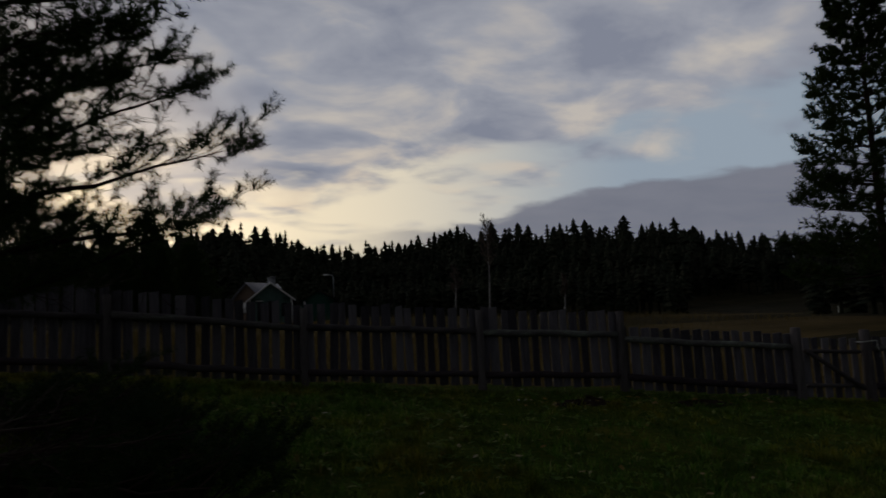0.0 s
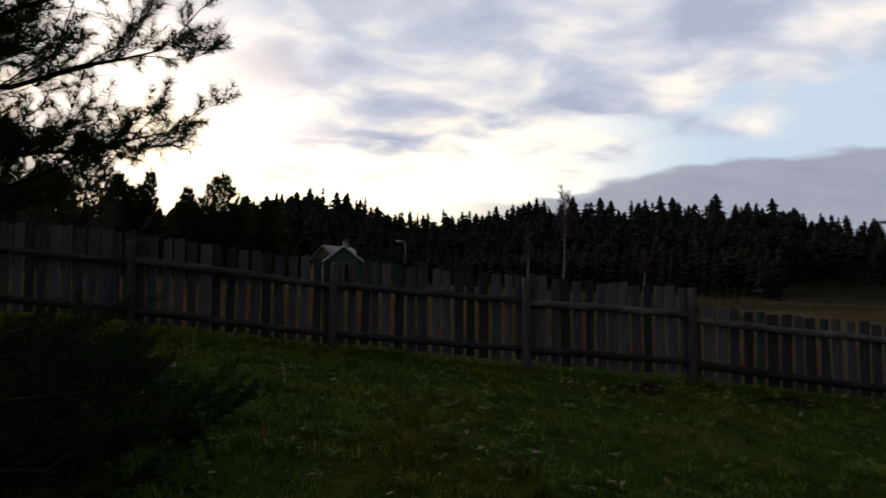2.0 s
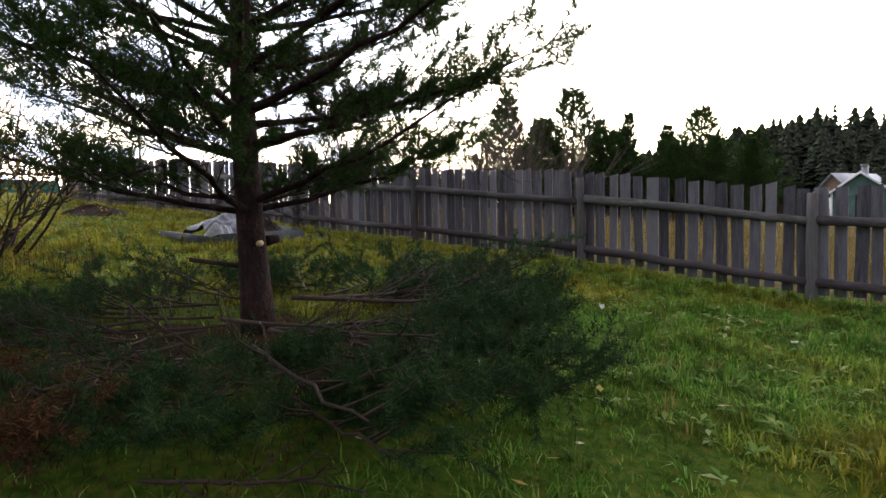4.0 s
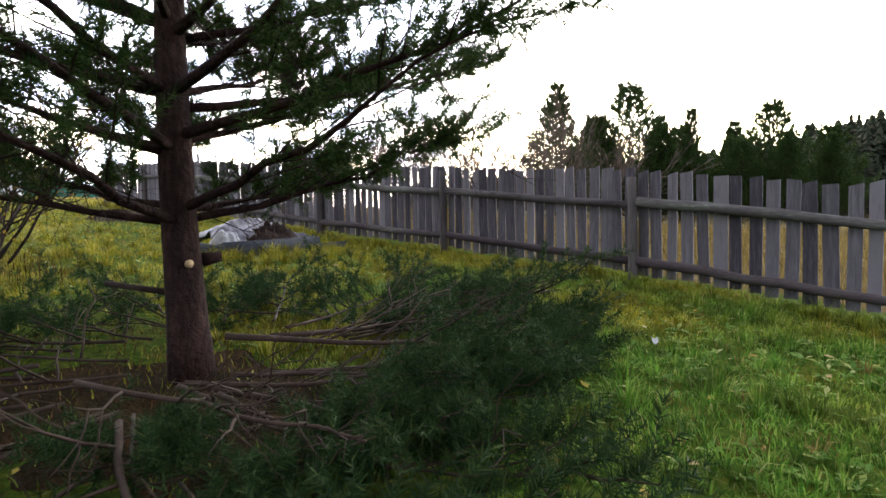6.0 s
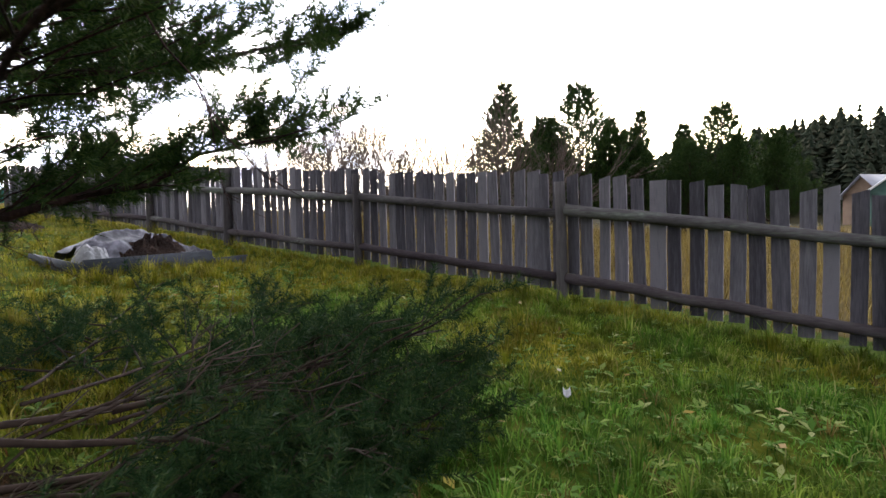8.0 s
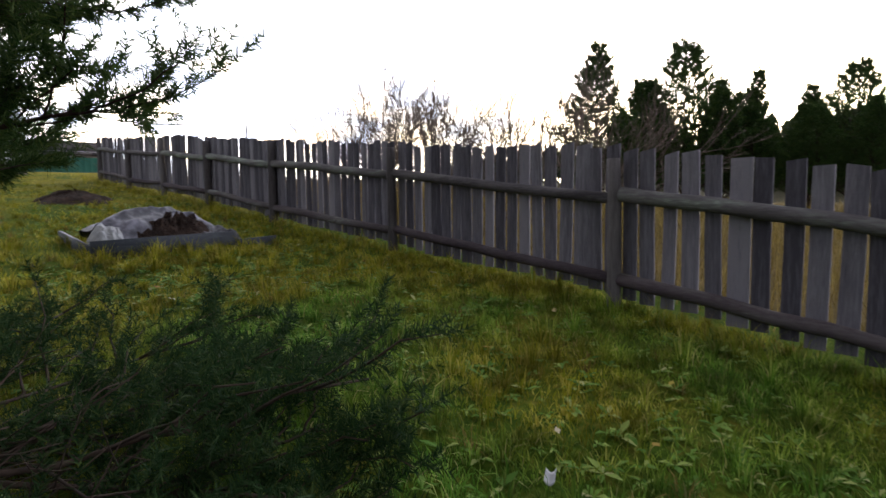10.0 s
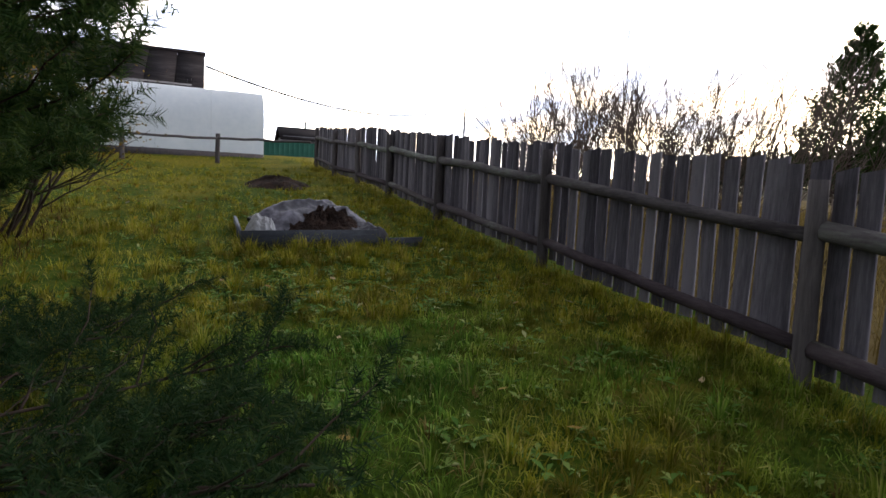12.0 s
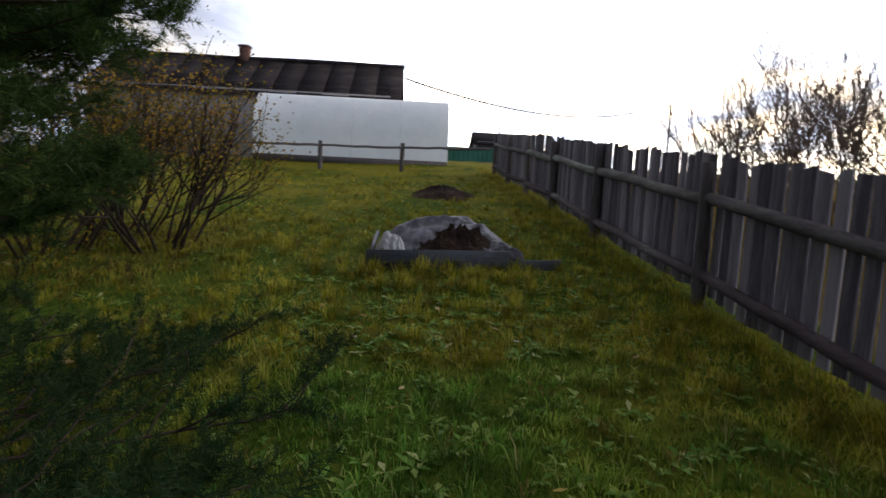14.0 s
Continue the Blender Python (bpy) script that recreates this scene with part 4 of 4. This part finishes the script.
# needle litter whose dark colour also stands in for the pine's shade
carpet = thing("needle_litter", -0.8, 5.7, gz(-0.8, 5.7), "thin carpet of fallen brown needles, darkened for the shade under the pine", "needle litter", kind="stuff")
part("litter", mound(Build(), -0.85, 5.75, 1.5, 1.55, 0.06, 44, 44, 12, 0.25), M_CARPET, carpet, at=carpet.matrix_basis.inverted())
raised_bed()
tarp("tarpaulin", -6.48, 9.5, 0.52, 0.70, 0.38, 0, 8, M_TARP, "crumpled silver-grey tarpaulin spread over a soil heap", "tarpaulin")
tarp("tarpaulin", -6.0, 10.15, 0.30, 0.26, 0.16, 20, 9, M_TARP, "folded end of grey tarpaulin beside the garden bed", "tarpaulin")
tarp("plastic_sheet", -5.95, 8.86, 0.26, 0.13, 0.26, 30, 10, M_FILM, "rolled whitish plastic film beside the garden bed", "plastic sheet")
heap = thing("earth_heap", -12.4, 9.75, gz(-12.4, 9.75), "low heap of dark dug earth on the grass", "soil heap")
part("earth", mound(Build(), -12.4, 9.75, 0.7, 0.85, 0.22, 12, 40, 10, 0.5), M_HEAP, heap, at=heap.matrix_basis.inverted())
for i, (x, y, rx, ry) in enumerate(((6.1, 9.6, 0.7, 0.25), (8.1, 9.5, 0.9, 0.22))):
    h2 = thing("dug_strip", x, y, gz(x, y), "strip of turned brown earth with dead leaves by the fence", "soil heap", "dug strips")
    part("earth", mound(Build(), x, y, rx, ry, 0.10, 20 + i, 36, 8, 0.6), M_HEAP, h2, at=h2.matrix_basis.inverted())


# ---- buildings ----
def slab(b, pts, th=0.08):
    """A thick plate from four corners, thickened downwards."""
    p = np.array(pts, float)
    q = p - np.array([0, 0, th])
    return b.add(np.concatenate([p, q]), [(0, 1, 2, 3), (7, 6, 5, 4), (0, 4, 5, 1), (1, 5, 6, 2), (2, 6, 7, 3), (3, 7, 4, 0)])


def greenhouse():
    x, y0, y1 = -24.6, 10.4, 2.6
    g = gz(x, 6.0) + 0.05
    gh = thing("greenhouse", x, y0, g, "long arched greenhouse of milky white polycarbonate", "greenhouse")
    L, w, h = y1 - y0, 1.25, 2.62
    arc = [(w, 0.0), (w, 1.15)] + [(w * math.cos(a), 1.15 + (h - 1.15) * math.sin(a)) for a in np.linspace(0.15, math.pi - 0.15, 13)] + [(-w, 1.15), (-w, 0.0)]
    n = 4
    for k in range(n):
        a, c = L * k / n, L * (k + 1) / n
        b = Build()
        m = len(arc)
        v = [(px, a - 0.004, pz) for px, pz in arc] + [(px, c + 0.004, pz) for px, pz in arc]
        v += [(px * 0.99, yy, pz * 0.995) for yy in (a - 0.004, c + 0.004) for px, pz in arc]
        f = [(i, i + 1, m + i + 1, m + i) for i in range(m - 1)] + [(2 * m + i, 3 * m + i, 3 * m + i + 1, 2 * m + i + 1) for i in range(m - 1)]
        part("cover_sheet", b.add(v, f), M_POLY, gh, smooth_faces=True)
    for k in range(n * 2 + 1):
        yy = L * k / (n * 2)
        part("hoop", Build().tube([(px * 0.975, yy, pz * 0.985) for px, pz in arc], 0.018, 5), M_GH_FRAME, gh)
    for yy in (0.0, L):
        b = Build()
        for i in range(len(arc) // 2):
            j = len(arc) - 1 - i
            if i + 1 < j - 1 or i + 1 <= j:
                (ax, az), (bx, bz), (cx, cz), (dx, dz) = arc[i], arc[i + 1], arc[j - 1], arc[j]
                b.add([(ax, yy, az), (bx, yy, bz), (cx, yy, cz), (dx, yy, dz)], [(0, 1, 2, 3)])
        part("end_wall", b, M_POLY, gh)
    part("foot_board", Build().box((w - 0.01, L, -0.15), (w + 0.03, 0, 0.10)), M_POST, gh, "dark foot board")


greenhouse()


def old_house():
    """Long low house behind the greenhouse: gable towards the road, dark patched roof."""
    x0, y0 = -36.0, 8.2
    g = 3.2
    hs = thing("old_house", x0, y0, g, "old grey log house under a dark patched roof", "house")
    L, w, eave, ridge = -17.0, 4.2, 3.3, 5.55
    part("wall", Build().box((w - 0.55, L + 0.5, -0.6), (w - 0.3, -0.6, eave)), M_LOGWALL, hs)
    part("wall", Build().box((-w + 0.3, L + 0.5, -0.6), (-w + 0.55, -0.6, eave)), M_LOGWALL, hs)
    for yy in (-0.6, L + 0.5):
        b = Build()
        a, c = -w + 0.3, w - 0.3
        v = [(a, yy, -0.6), (c, yy, -0.6), (c, yy, eave), (0, yy, ridge - 0.15), (a, yy, eave)]
        v += [(p, q - 0.2, r) for p, q, r in v]
        b.add(v, [(0, 1, 2, 4), (5, 9, 7, 6)])
        b.add(v, [(4, 2, 3), (9, 8, 7)])
        part("gable", b, M_LOGWALL, hs)
    rng = random.Random(3)
    for sx in (1, -1):
        n = 12
        for k in range(n):
            ya, yb = L * k / n, L * (k + 1) / n + 0.03
            dz = rng.uniform(-0.008, 0.008)
            e, r = eave - 0.28 + dz + rng.uniform(-0.05, 0.05), ridge + dz + 0.03 * math.sin(k * 0.9)
            part("roof_sheet", slab(Build(), [(sx * w, ya, e), (sx * w, yb, e), (0, yb, r), (0, ya, r)][::sx], 0.05), M_ROOF, hs)
    part("ridge_board", Build().tube([(0, 0.05, ridge), (0, L * 0.35, ridge + 0.03), (0, L * 0.6, ridge - 0.02), (0, L, ridge)], 0.14, 6), M_ROOF, hs)
    part("chimney", Build().box((-0.3, -9.75, ridge - 0.6), (0.3, -9.2, ridge + 0.75)).box((-0.36, -9.81, ridge + 0.62), (0.36, -9.14, ridge + 0.72)), M_BRICK, hs, "red brick chimney")


old_house()


def low_shed():
    """Low dark roof and green sheet fence beyond the corner of the yard."""
    sh = thing("low_shed", -49.9, 16.3, gz(-50, 16.3) + 0.35, "low shed with a dark roof beyond the yard", "shed")
    part("wall", Build().box((-2, -2.2, -0.9), (2, 2.2, 1.35)), M_LOGWALL, sh)
    part("roof", slab(slab(Build(), [(2.4, -2.5, 1.1), (2.4, 2.5, 1.1), (0, 2.5, 2.2), (0, -2.5, 2.2)]), [(0, -2.5, 2.2), (0, 2.5, 2.2), (-2.4, 2.5, 1.1), (-2.4, -2.5, 1.1)]), M_ROOF, sh)
    part("flue_pipe", Build().tube([(0, -0.2, 1.9), (0, -0.2, 2.75)], 0.09, 8), M_METAL, sh)
    gf = thing("sheet_fence", -36.7, 11.0, gz(-36.7, 12), "green painted sheet fence behind the greenhouse", "fence", rz=90)
    for k in range(6):
        b = Build()
        for j in range(4):
            xx = k * 1.2 + j * 0.3
            b.add([(xx, 0, -0.2), (xx + 0.15, 0.04, -0.2), (xx + 0.3, 0, -0.2), (xx, 0, 0.85), (xx + 0.15, 0.04, 0.85), (xx + 0.3, 0, 0.85)], [(0, 1, 4, 3), (1, 2, 5, 4)])
        part("sheet", b, M_GREEN_FENCE, gf)


low_shed()


def utility_pole():
    x, y = -62.8, 36.2
    g = gz(x, y)
    p = thing("utility_pole", x, y, g, "thin grey wooden utility pole beyond the fence", "utility pole")
    part("pole", Build().tube([(0, 0, -0.5), (0, 0, 4), (0, 0, 11.2 - g)], [0.15, 0.13, 0.10], 8), M_POST, p)
    a, c = Vector((-36.0, 8.3, 8.1)), Vector((x - 1, y - 2.6, 10.6))
    pts = [a.lerp(c, s) - Vector((0, 0, 1.35 * 4 * s * (1 - s))) for s in np.linspace(0, 1, 40)]
    wire = new("overhead_cable")
    tagged(wire, "thin black overhead cable sagging from the house", "cable")
    part("cable", Build().tube([tuple(q) for q in pts], 0.06, 5), M_CABLE, wire)


utility_pole()


def gabled(name, x, y, z, rz, w, depth, eave, ridge, label, wall_mat, roof_mat, trim=True, chimney=None):
    """Small gabled house, its gable on the side of -y."""
    h = thing(name, x, y, z, label, "house", rz=rz)
    b = Build()
    a = w / 2
    v = [(-a, 0, -0.5), (a, 0, -0.5), (a, 0, eave), (0, 0, ridge - 0.05), (-a, 0, eave)]
    v += [(p, depth, r) for p, _, r in v]
    b.add(v, [(0, 1, 2, 4), (6, 5, 9, 7), (1, 6, 7, 2), (5, 0, 4, 9)])
    b.add(v, [(4, 2, 3), (9, 8, 7)])
    part("wall", b, wall_mat, h)
    o = 0.35
    k = (ridge - eave) / a
    for sx in (1, -1):
        pts = [(sx * (a + o), -o, eave - o * k), (sx * (a + o), depth + o, eave - o * k), (0, depth + o, ridge), (0, -o, ridge)]
        part("roof", slab(Build(), pts if sx > 0 else pts[::-1], 0.10), roof_mat, h)
        if trim:
            d = Build()
            d.add([(sx * (a + o), -o - 0.03, eave - o * k - 0.16), (0, -o - 0.03, ridge - 0.16), (0, -o - 0.03, ridge + 0.03), (sx * (a + o), -o - 0.03, eave - o * k + 0.03),
                   (sx * (a + o), -o, eave - o * k - 0.16), (0, -o, ridge - 0.16), (0, -o, ridge + 0.03), (sx * (a + o), -o, eave - o * k + 0.03)],
                  [(0, 1, 2, 3), (4, 7, 6, 5), (0, 4, 5, 1), (3, 2, 6, 7)])
            part("bargeboard", d, M_WHITE, h, "white bargeboard")
            part("corner_board", Build().box((sx * a - 0.09, -0.04, -0.3), (sx * a + 0.09, -0.004, eave - 0.02)), M_WHITE, h, "white corner board")
    if chimney:
        cx, cy = chimney
        part("chimney", Build().box((cx - 0.2, cy - 0.2, eave + 0.3), (cx + 0.2, cy + 0.2, ridge + 0.5)).box((cx - 0.26, cy - 0.26, ridge + 0.5), (cx + 0.26, cy + 0.26, ridge + 0.58)), M_METAL, h)
    return h


shed = gabled("green_cottage", 1.2, 57.0, gz(1.2, 57), 0, 3.6, 7.0, 2.3, 3.7, "small green cottage with white bargeboards beyond the field", M_GREEN_PAINT, M_ROOF, True, (0.2, 1.2))
part("window", Build().box((-1.2, -0.03, 0.3), (-0.75, -0.004, 2.0)), M_GLASS_DARK, shed)
for pane in [o for o in shed.children if o.name.startswith("window")]:
    part("frame", Build().box((-1.26, -0.035, 2.0), (-0.69, -0.004, 2.08)), M_WHITE, pane, "white window frame")
part("door", Build().box((-0.3, -0.04, 0.0), (0.45, -0.004, 2.0)), M_ROOF, shed)
part("window", Build().box((0.9, -0.03, 0.6), (1.35, -0.004, 1.8)), M_GLASS_DARK, shed)
house2 = gabled("tan_house", -1.5, 74.0, gz(-1.5, 74), -32, 3.8, 6.0, 2.9, 4.75, "tan house with a pale grey metal roof", M_TAN, M_GREY_ROOF, False, (1.1, 3.0))
part("window", Build().box((-0.9, -0.04, 1.2), (0.0, -0.004, 2.4)), M_WHITE, house2)
porch = gabled("garden_shed", 5.6, 60.0, gz(5.6, 60), 0, 3.0, 4.0, 2.1, 2.9, "dark green garden shed beside the cottage", M_GREEN_FENCE, M_ROOF, False)
part("corner_board", Build().box((-1.42, -0.05, 0.0), (-1.24, -0.004, 1.9)), M_WHITE, porch, "white corner board")


def street_lamp(x, y, h):
    sl = thing("street_lamp", x, y, gz(x, y), "grey street lamp with a curved arm", "street lamp")
    part("pole", Build().tube([(0, 0, -0.3), (0, 0, h - 0.3), (-0.1, 0, h - 0.05), (-0.5, 0, h)], [0.07, 0.055, 0.05, 0.045], 7), M_METAL, sl)
    part("lamp_head", Build().box((-0.95, -0.12, h - 0.06), (-0.4, 0.12, h + 0.06)), M_WHITE, sl, "pale lamp head")


street_lamp(7.1, 60.5, 4.4)
st = thing("marker_stone", 44.0, 38.0, gz(44, 38), "small white post in the far field", "post")
part("post", Build().tube([(0, 0, -0.1), (0, 0, 0.6), (0, 0, 0.65)], [0.12, 0.11, 0.06], 7), M_WHITE, st)


def scrap():
    """A pale scrap of paper lying curled on the lawn."""
    x, y = 0.43, 9.06
    ob = thing("paper_scrap", x, y, gz(x, y) + 0.05, "small curled pale scrap of paper on the grass", "paper", rz=30)
    u = np.linspace(-1, 1, 6)
    X, Y = np.meshgrid(u, u)
    v = np.stack([X * 0.022, Y * 0.032, 0.02 * X ** 2 + 0.015 * (Y + 1)], -1).reshape(-1, 3)
    i = np.arange(5)[:, None] * 6
    j = np.arange(5)[None, :]
    f = np.stack([i + j, i + j + 1, i + j + 7, i + j + 6], -1).reshape(-1, 4)
    sheet = part("sheet", Build().add(v, f), M_FILM, ob, smooth_faces=True)
    sheet.modifiers.new("thickness", "SOLIDIFY").thickness = 0.002


scrap()


# ---- grass, weeds and leaves ----
def scatter(rects, seed):
    """Random places in rectangles of the plan: rows of x0, x1, y0, y1, number per square metre."""
    rng = np.random.default_rng(seed)
    out = []
    for x0, x1, y0, y1, per in rects:
        n = int((x1 - x0) * (y1 - y0) * per)
        out.append(np.stack([rng.uniform(x0, x1, n), rng.uniform(y0, y1, n)], -1))
    return np.concatenate(out), rng


def blades(name, rects, seed, length, width, mat, label, keep=None, clump=0.0, lean=0.5):
    p, rng = scatter(rects, seed)
    if clump:
        w = np.sin(p[:, 0] * 3.1 + 1.3 * np.sin(p[:, 1] * 2.3)) * np.cos(p[:, 1] * 2.7 + np.sin(p[:, 0] * 1.9))
        p = p[rng.random(len(p)) < 0.62 + clump * w]
    if keep is not None:
        p = p[keep(p[:, 0], p[:, 1])]
    n = len(p)
    big = 0.75 + 0.5 * np.abs(np.sin(p[:, 0] * 1.7 + 0.5) * np.sin(p[:, 1] * 2.1 + p[:, 0]))
    ln = rng.uniform(length[0], length[1], n) * big
    a = rng.uniform(0, 6.283, n)
    ti = rng.uniform(0.1, lean, n) + 0.0
    d = np.stack([np.cos(a) * ti, np.sin(a) * ti, np.ones(n)], -1)
    d /= np.linalg.norm(d, axis=1)[:, None]
    o = np.concatenate([p, ground(p[:, 0], p[:, 1])[:, None] - 0.005], 1)
    s = np.stack([-np.sin(a), np.cos(a), np.zeros(n)], -1) * (rng.uniform(width[0], width[1], n) / 2)[:, None]
    mid = o + d * (ln * 0.55)[:, None]
    bend = np.stack([np.cos(a), np.sin(a), np.zeros(n)], -1) * (ln * rng.uniform(0.1, 0.45, n))[:, None]
    tip = o + d * (ln * 0.95)[:, None] + bend
    v = np.stack([o - s, o + s, mid + s * 0.8, mid - s * 0.8, tip], 1).reshape(-1, 3)
    k = np.arange(n)[:, None] * 5
    b = Build()
    b.add(v, k + np.array([[0, 1, 2, 3]]))
    b.f[3].append(k + np.array([[3, 2, 4]]))
    tagged(new(name, b.mesh(name, mat)), label, "grass", kind="stuff")


def inside(x, y):
    return y < fence_y(x) + 0.25


blades("lawn_grass", [(-4, 3.2, 6.5, 12.1, 2200), (0.9, 9, 3.4, 6.5, 1200), (-1.6, 0.9, 3.6, 6.5, 220), (3.2, 13, 6.5, 12.1, 420), (-9, -4, 3.5, 12.1, 620), (-16, -9, 2.5, 12.1, 260), (-24, -16, 1, 12.1, 130), (-9, -1.6, 1, 6.5, 160)],
       1, (0.03, 0.095), (0.004, 0.010), M_GRASS, "short damp green lawn grass with yellowed patches", inside, 0.3, 0.9)
blades("fence_grass", [(-22, 12, 11.35, 12.15, 260)], 2, (0.10, 0.30), (0.004, 0.008), M_GRASS, "longer grass left along the foot of the fence",
       lambda x, y: (y < fence_y(x) + 0.15) & (y > fence_y(x) - 0.45), 0.3, 0.6)
blades("fence_straw", [(-22, 13, 9.0, 12.1, 40)], 3, (0.12, 0.34), (0.003, 0.006), M_DRY, "dry straw-coloured grass along the fence",
       lambda x, y: (y < fence_y(x) + 0.15) & (y > fence_y(x) - 0.35), 0.3, 0.8)
blades("field_grass", [(-22, 16, 9.5, 26, 110), (-30, 30, 26, 40, 22)], 4, (0.25, 0.75), (0.006, 0.014), M_DRY, "tall dry ochre grass in the field",
       lambda x, y: y > fence_y(x) + 0.5, 0.2, 0.7)
blades("shrub_litter", [(-8.5, -4.6, 3.2, 6.6, 150)], 5, (0.10, 0.30), (0.004, 0.010), M_BROWN_NEEDLE, "brown dead grass under the shrubs", None, 0.4, 1.0)
blades("pine_litter", [(-2.6, 1.0, 3.8, 7.4, 700)], 6, (0.04, 0.12), (0.003, 0.007), M_BROWN_NEEDLE, "fallen brown needles under the pine", None, 0.3, 1.6)


def tufts(name, rects, seed, per, length, mat, label):
    """Clumps of longer blades that lean outwards from a common foot."""
    c, rng = scatter(rects, seed)
    c = c[inside(c[:, 0], c[:, 1])]
    size = rng.uniform(0.5, 1.25, len(c))
    p = np.repeat(c, per, 0)
    sz = np.repeat(size, per)
    n = len(p)
    a = rng.uniform(0, 6.283, n)
    off = np.abs(rng.normal(size=n)) * 0.045 * sz
    out = np.stack([np.cos(a), np.sin(a), np.zeros(n)], -1)
    o = np.concatenate([p, np.zeros((n, 1))], 1) + out * off[:, None]
    o[:, 2] = ground(o[:, 0], o[:, 1]) - 0.005
    ln = (rng.uniform(length[0], length[1], n) * sz)[:, None]
    side = np.stack([-np.sin(a), np.cos(a), np.zeros(n)], -1) * rng.uniform(0.0025, 0.006, (n, 1))
    lean = rng.uniform(0.1, 0.9, (n, 1))
    mid = o + ln * 0.6 * (out * lean * 0.6 + np.array([0, 0, 1.0]) * (1 - 0.35 * lean))
    tip = mid + ln * 0.55 * (out * (0.3 + lean) + np.array([0, 0, 1.0]) * (0.8 - lean))
    v = np.stack([o - side, o + side, mid + side * 0.8, mid - side * 0.8, tip], 1).reshape(-1, 3)
    k = np.arange(n)[:, None] * 5
    b = Build()
    b.add(v, k + np.array([[0, 1, 2, 3]]))
    b.f[3].append(k + np.array([[3, 2, 4]]))
    tagged(new(name, b.mesh(name, mat)), label, "grass", kind="stuff")


tufts("grass_tufts", [(-4, 3.2, 6.5, 12.0, 26), (-10, -4, 3.5, 12.0, 14), (1.0, 9, 3, 6.5, 16), (3.2, 12, 6.5, 11, 8), (-19, -10, 2, 12, 5)], 21, 26, (0.06, 0.16), M_GRASS, "uneven tufts of green grass in the lawn")
tufts("rank_grass", [(-4, 3.2, 6.5, 12.0, 3.2), (-10, -4, 5.5, 12.0, 2.4), (-5.6, -4.6, 8.3, 10.6, 22), (1.0, 9, 3, 6.5, 2.0)], 23, 46, (0.12, 0.26), M_GRASS, "rank clumps of longer green grass in the lawn")
tufts("straw_tufts", [(-4, 3.2, 6.5, 12.0, 2.5), (-10, -4, 3.5, 12.0, 1.6)], 22, 16, (0.05, 0.15), M_DRY, "small tufts of dry straw in the lawn")


def rosettes():
    """Broad weed leaves lying flat in the lawn."""
    p, rng = scatter([(-4, 4, 6.5, 11.5, 26), (-12, -4, 4, 11.5, 9), (2, 10, 3, 10.5, 10), (-5.5, -3.0, 8.0, 11, 40), (0.2, 2.2, 8.5, 10.5, 30)], 12)
    b = Build()
    n = 6
    a = rng.uniform(0, 6.283, (len(p), 1)) + np.arange(n)[None, :] * 1.05 + rng.uniform(-0.3, 0.3, (len(p), n))
    ln = rng.uniform(0.03, 0.105, (len(p), 1)) * rng.uniform(0.6, 1.2, (len(p), n))
    keep = rng.random((len(p), n)) < 0.75
    o = np.concatenate([p, ground(p[:, 0], p[:, 1])[:, None] + 0.02], 1)[:, None, :] + np.zeros((1, n, 3))
    d = np.stack([np.cos(a), np.sin(a), rng.uniform(0.05, 0.7, a.shape)], -1)
    s = np.stack([-np.sin(a), np.cos(a), np.zeros_like(a)], -1)
    o, d, s, ln = o[keep], d[keep], s[keep], ln[keep][:, None]
    v = np.stack([o, o + d * ln * 0.5 + s * ln * 0.2, o + d * ln + np.array([0, 0, -0.02]), o + d * ln * 0.5 - s * ln * 0.2], 1).reshape(-1, 3)
    b.add(v, np.arange(len(v)).reshape(-1, 4))
    tagged(new("lawn_weeds", b.mesh("lawn_weeds", M_WEED)), "broad-leaved weeds growing in the lawn", "weeds", kind="stuff")


def litter():
    p, rng = scatter([(-4, 6, 5, 11.4, 1.6), (-14, -4, 4, 11.5, 0.5), (5, 9.5, 9.2, 10, 20)], 13)
    b = Build()
    n = len(p)
    a = rng.uniform(0, 6.283, n)
    ln = rng.uniform(0.025, 0.06, (n, 1))
    o = np.concatenate([p, ground(p[:, 0], p[:, 1])[:, None] + 0.055], 1)
    d = np.stack([np.cos(a), np.sin(a), rng.uniform(-0.3, 0.4, n)], -1)
    s = np.stack([-np.sin(a), np.cos(a), rng.uniform(-0.3, 0.3, n)], -1)
    v = np.stack([o - d * ln, o + s * ln * 0.55, o + d * ln, o - s * ln * 0.55], 1).reshape(-1, 3)
    b.add(v, np.arange(len(v)).reshape(-1, 4))
    tagged(new("fallen_leaves", b.mesh("fallen_leaves", M_FALLEN)), "fallen yellow and brown leaves on the lawn", "leaves", kind="stuff")


rosettes()
litter()
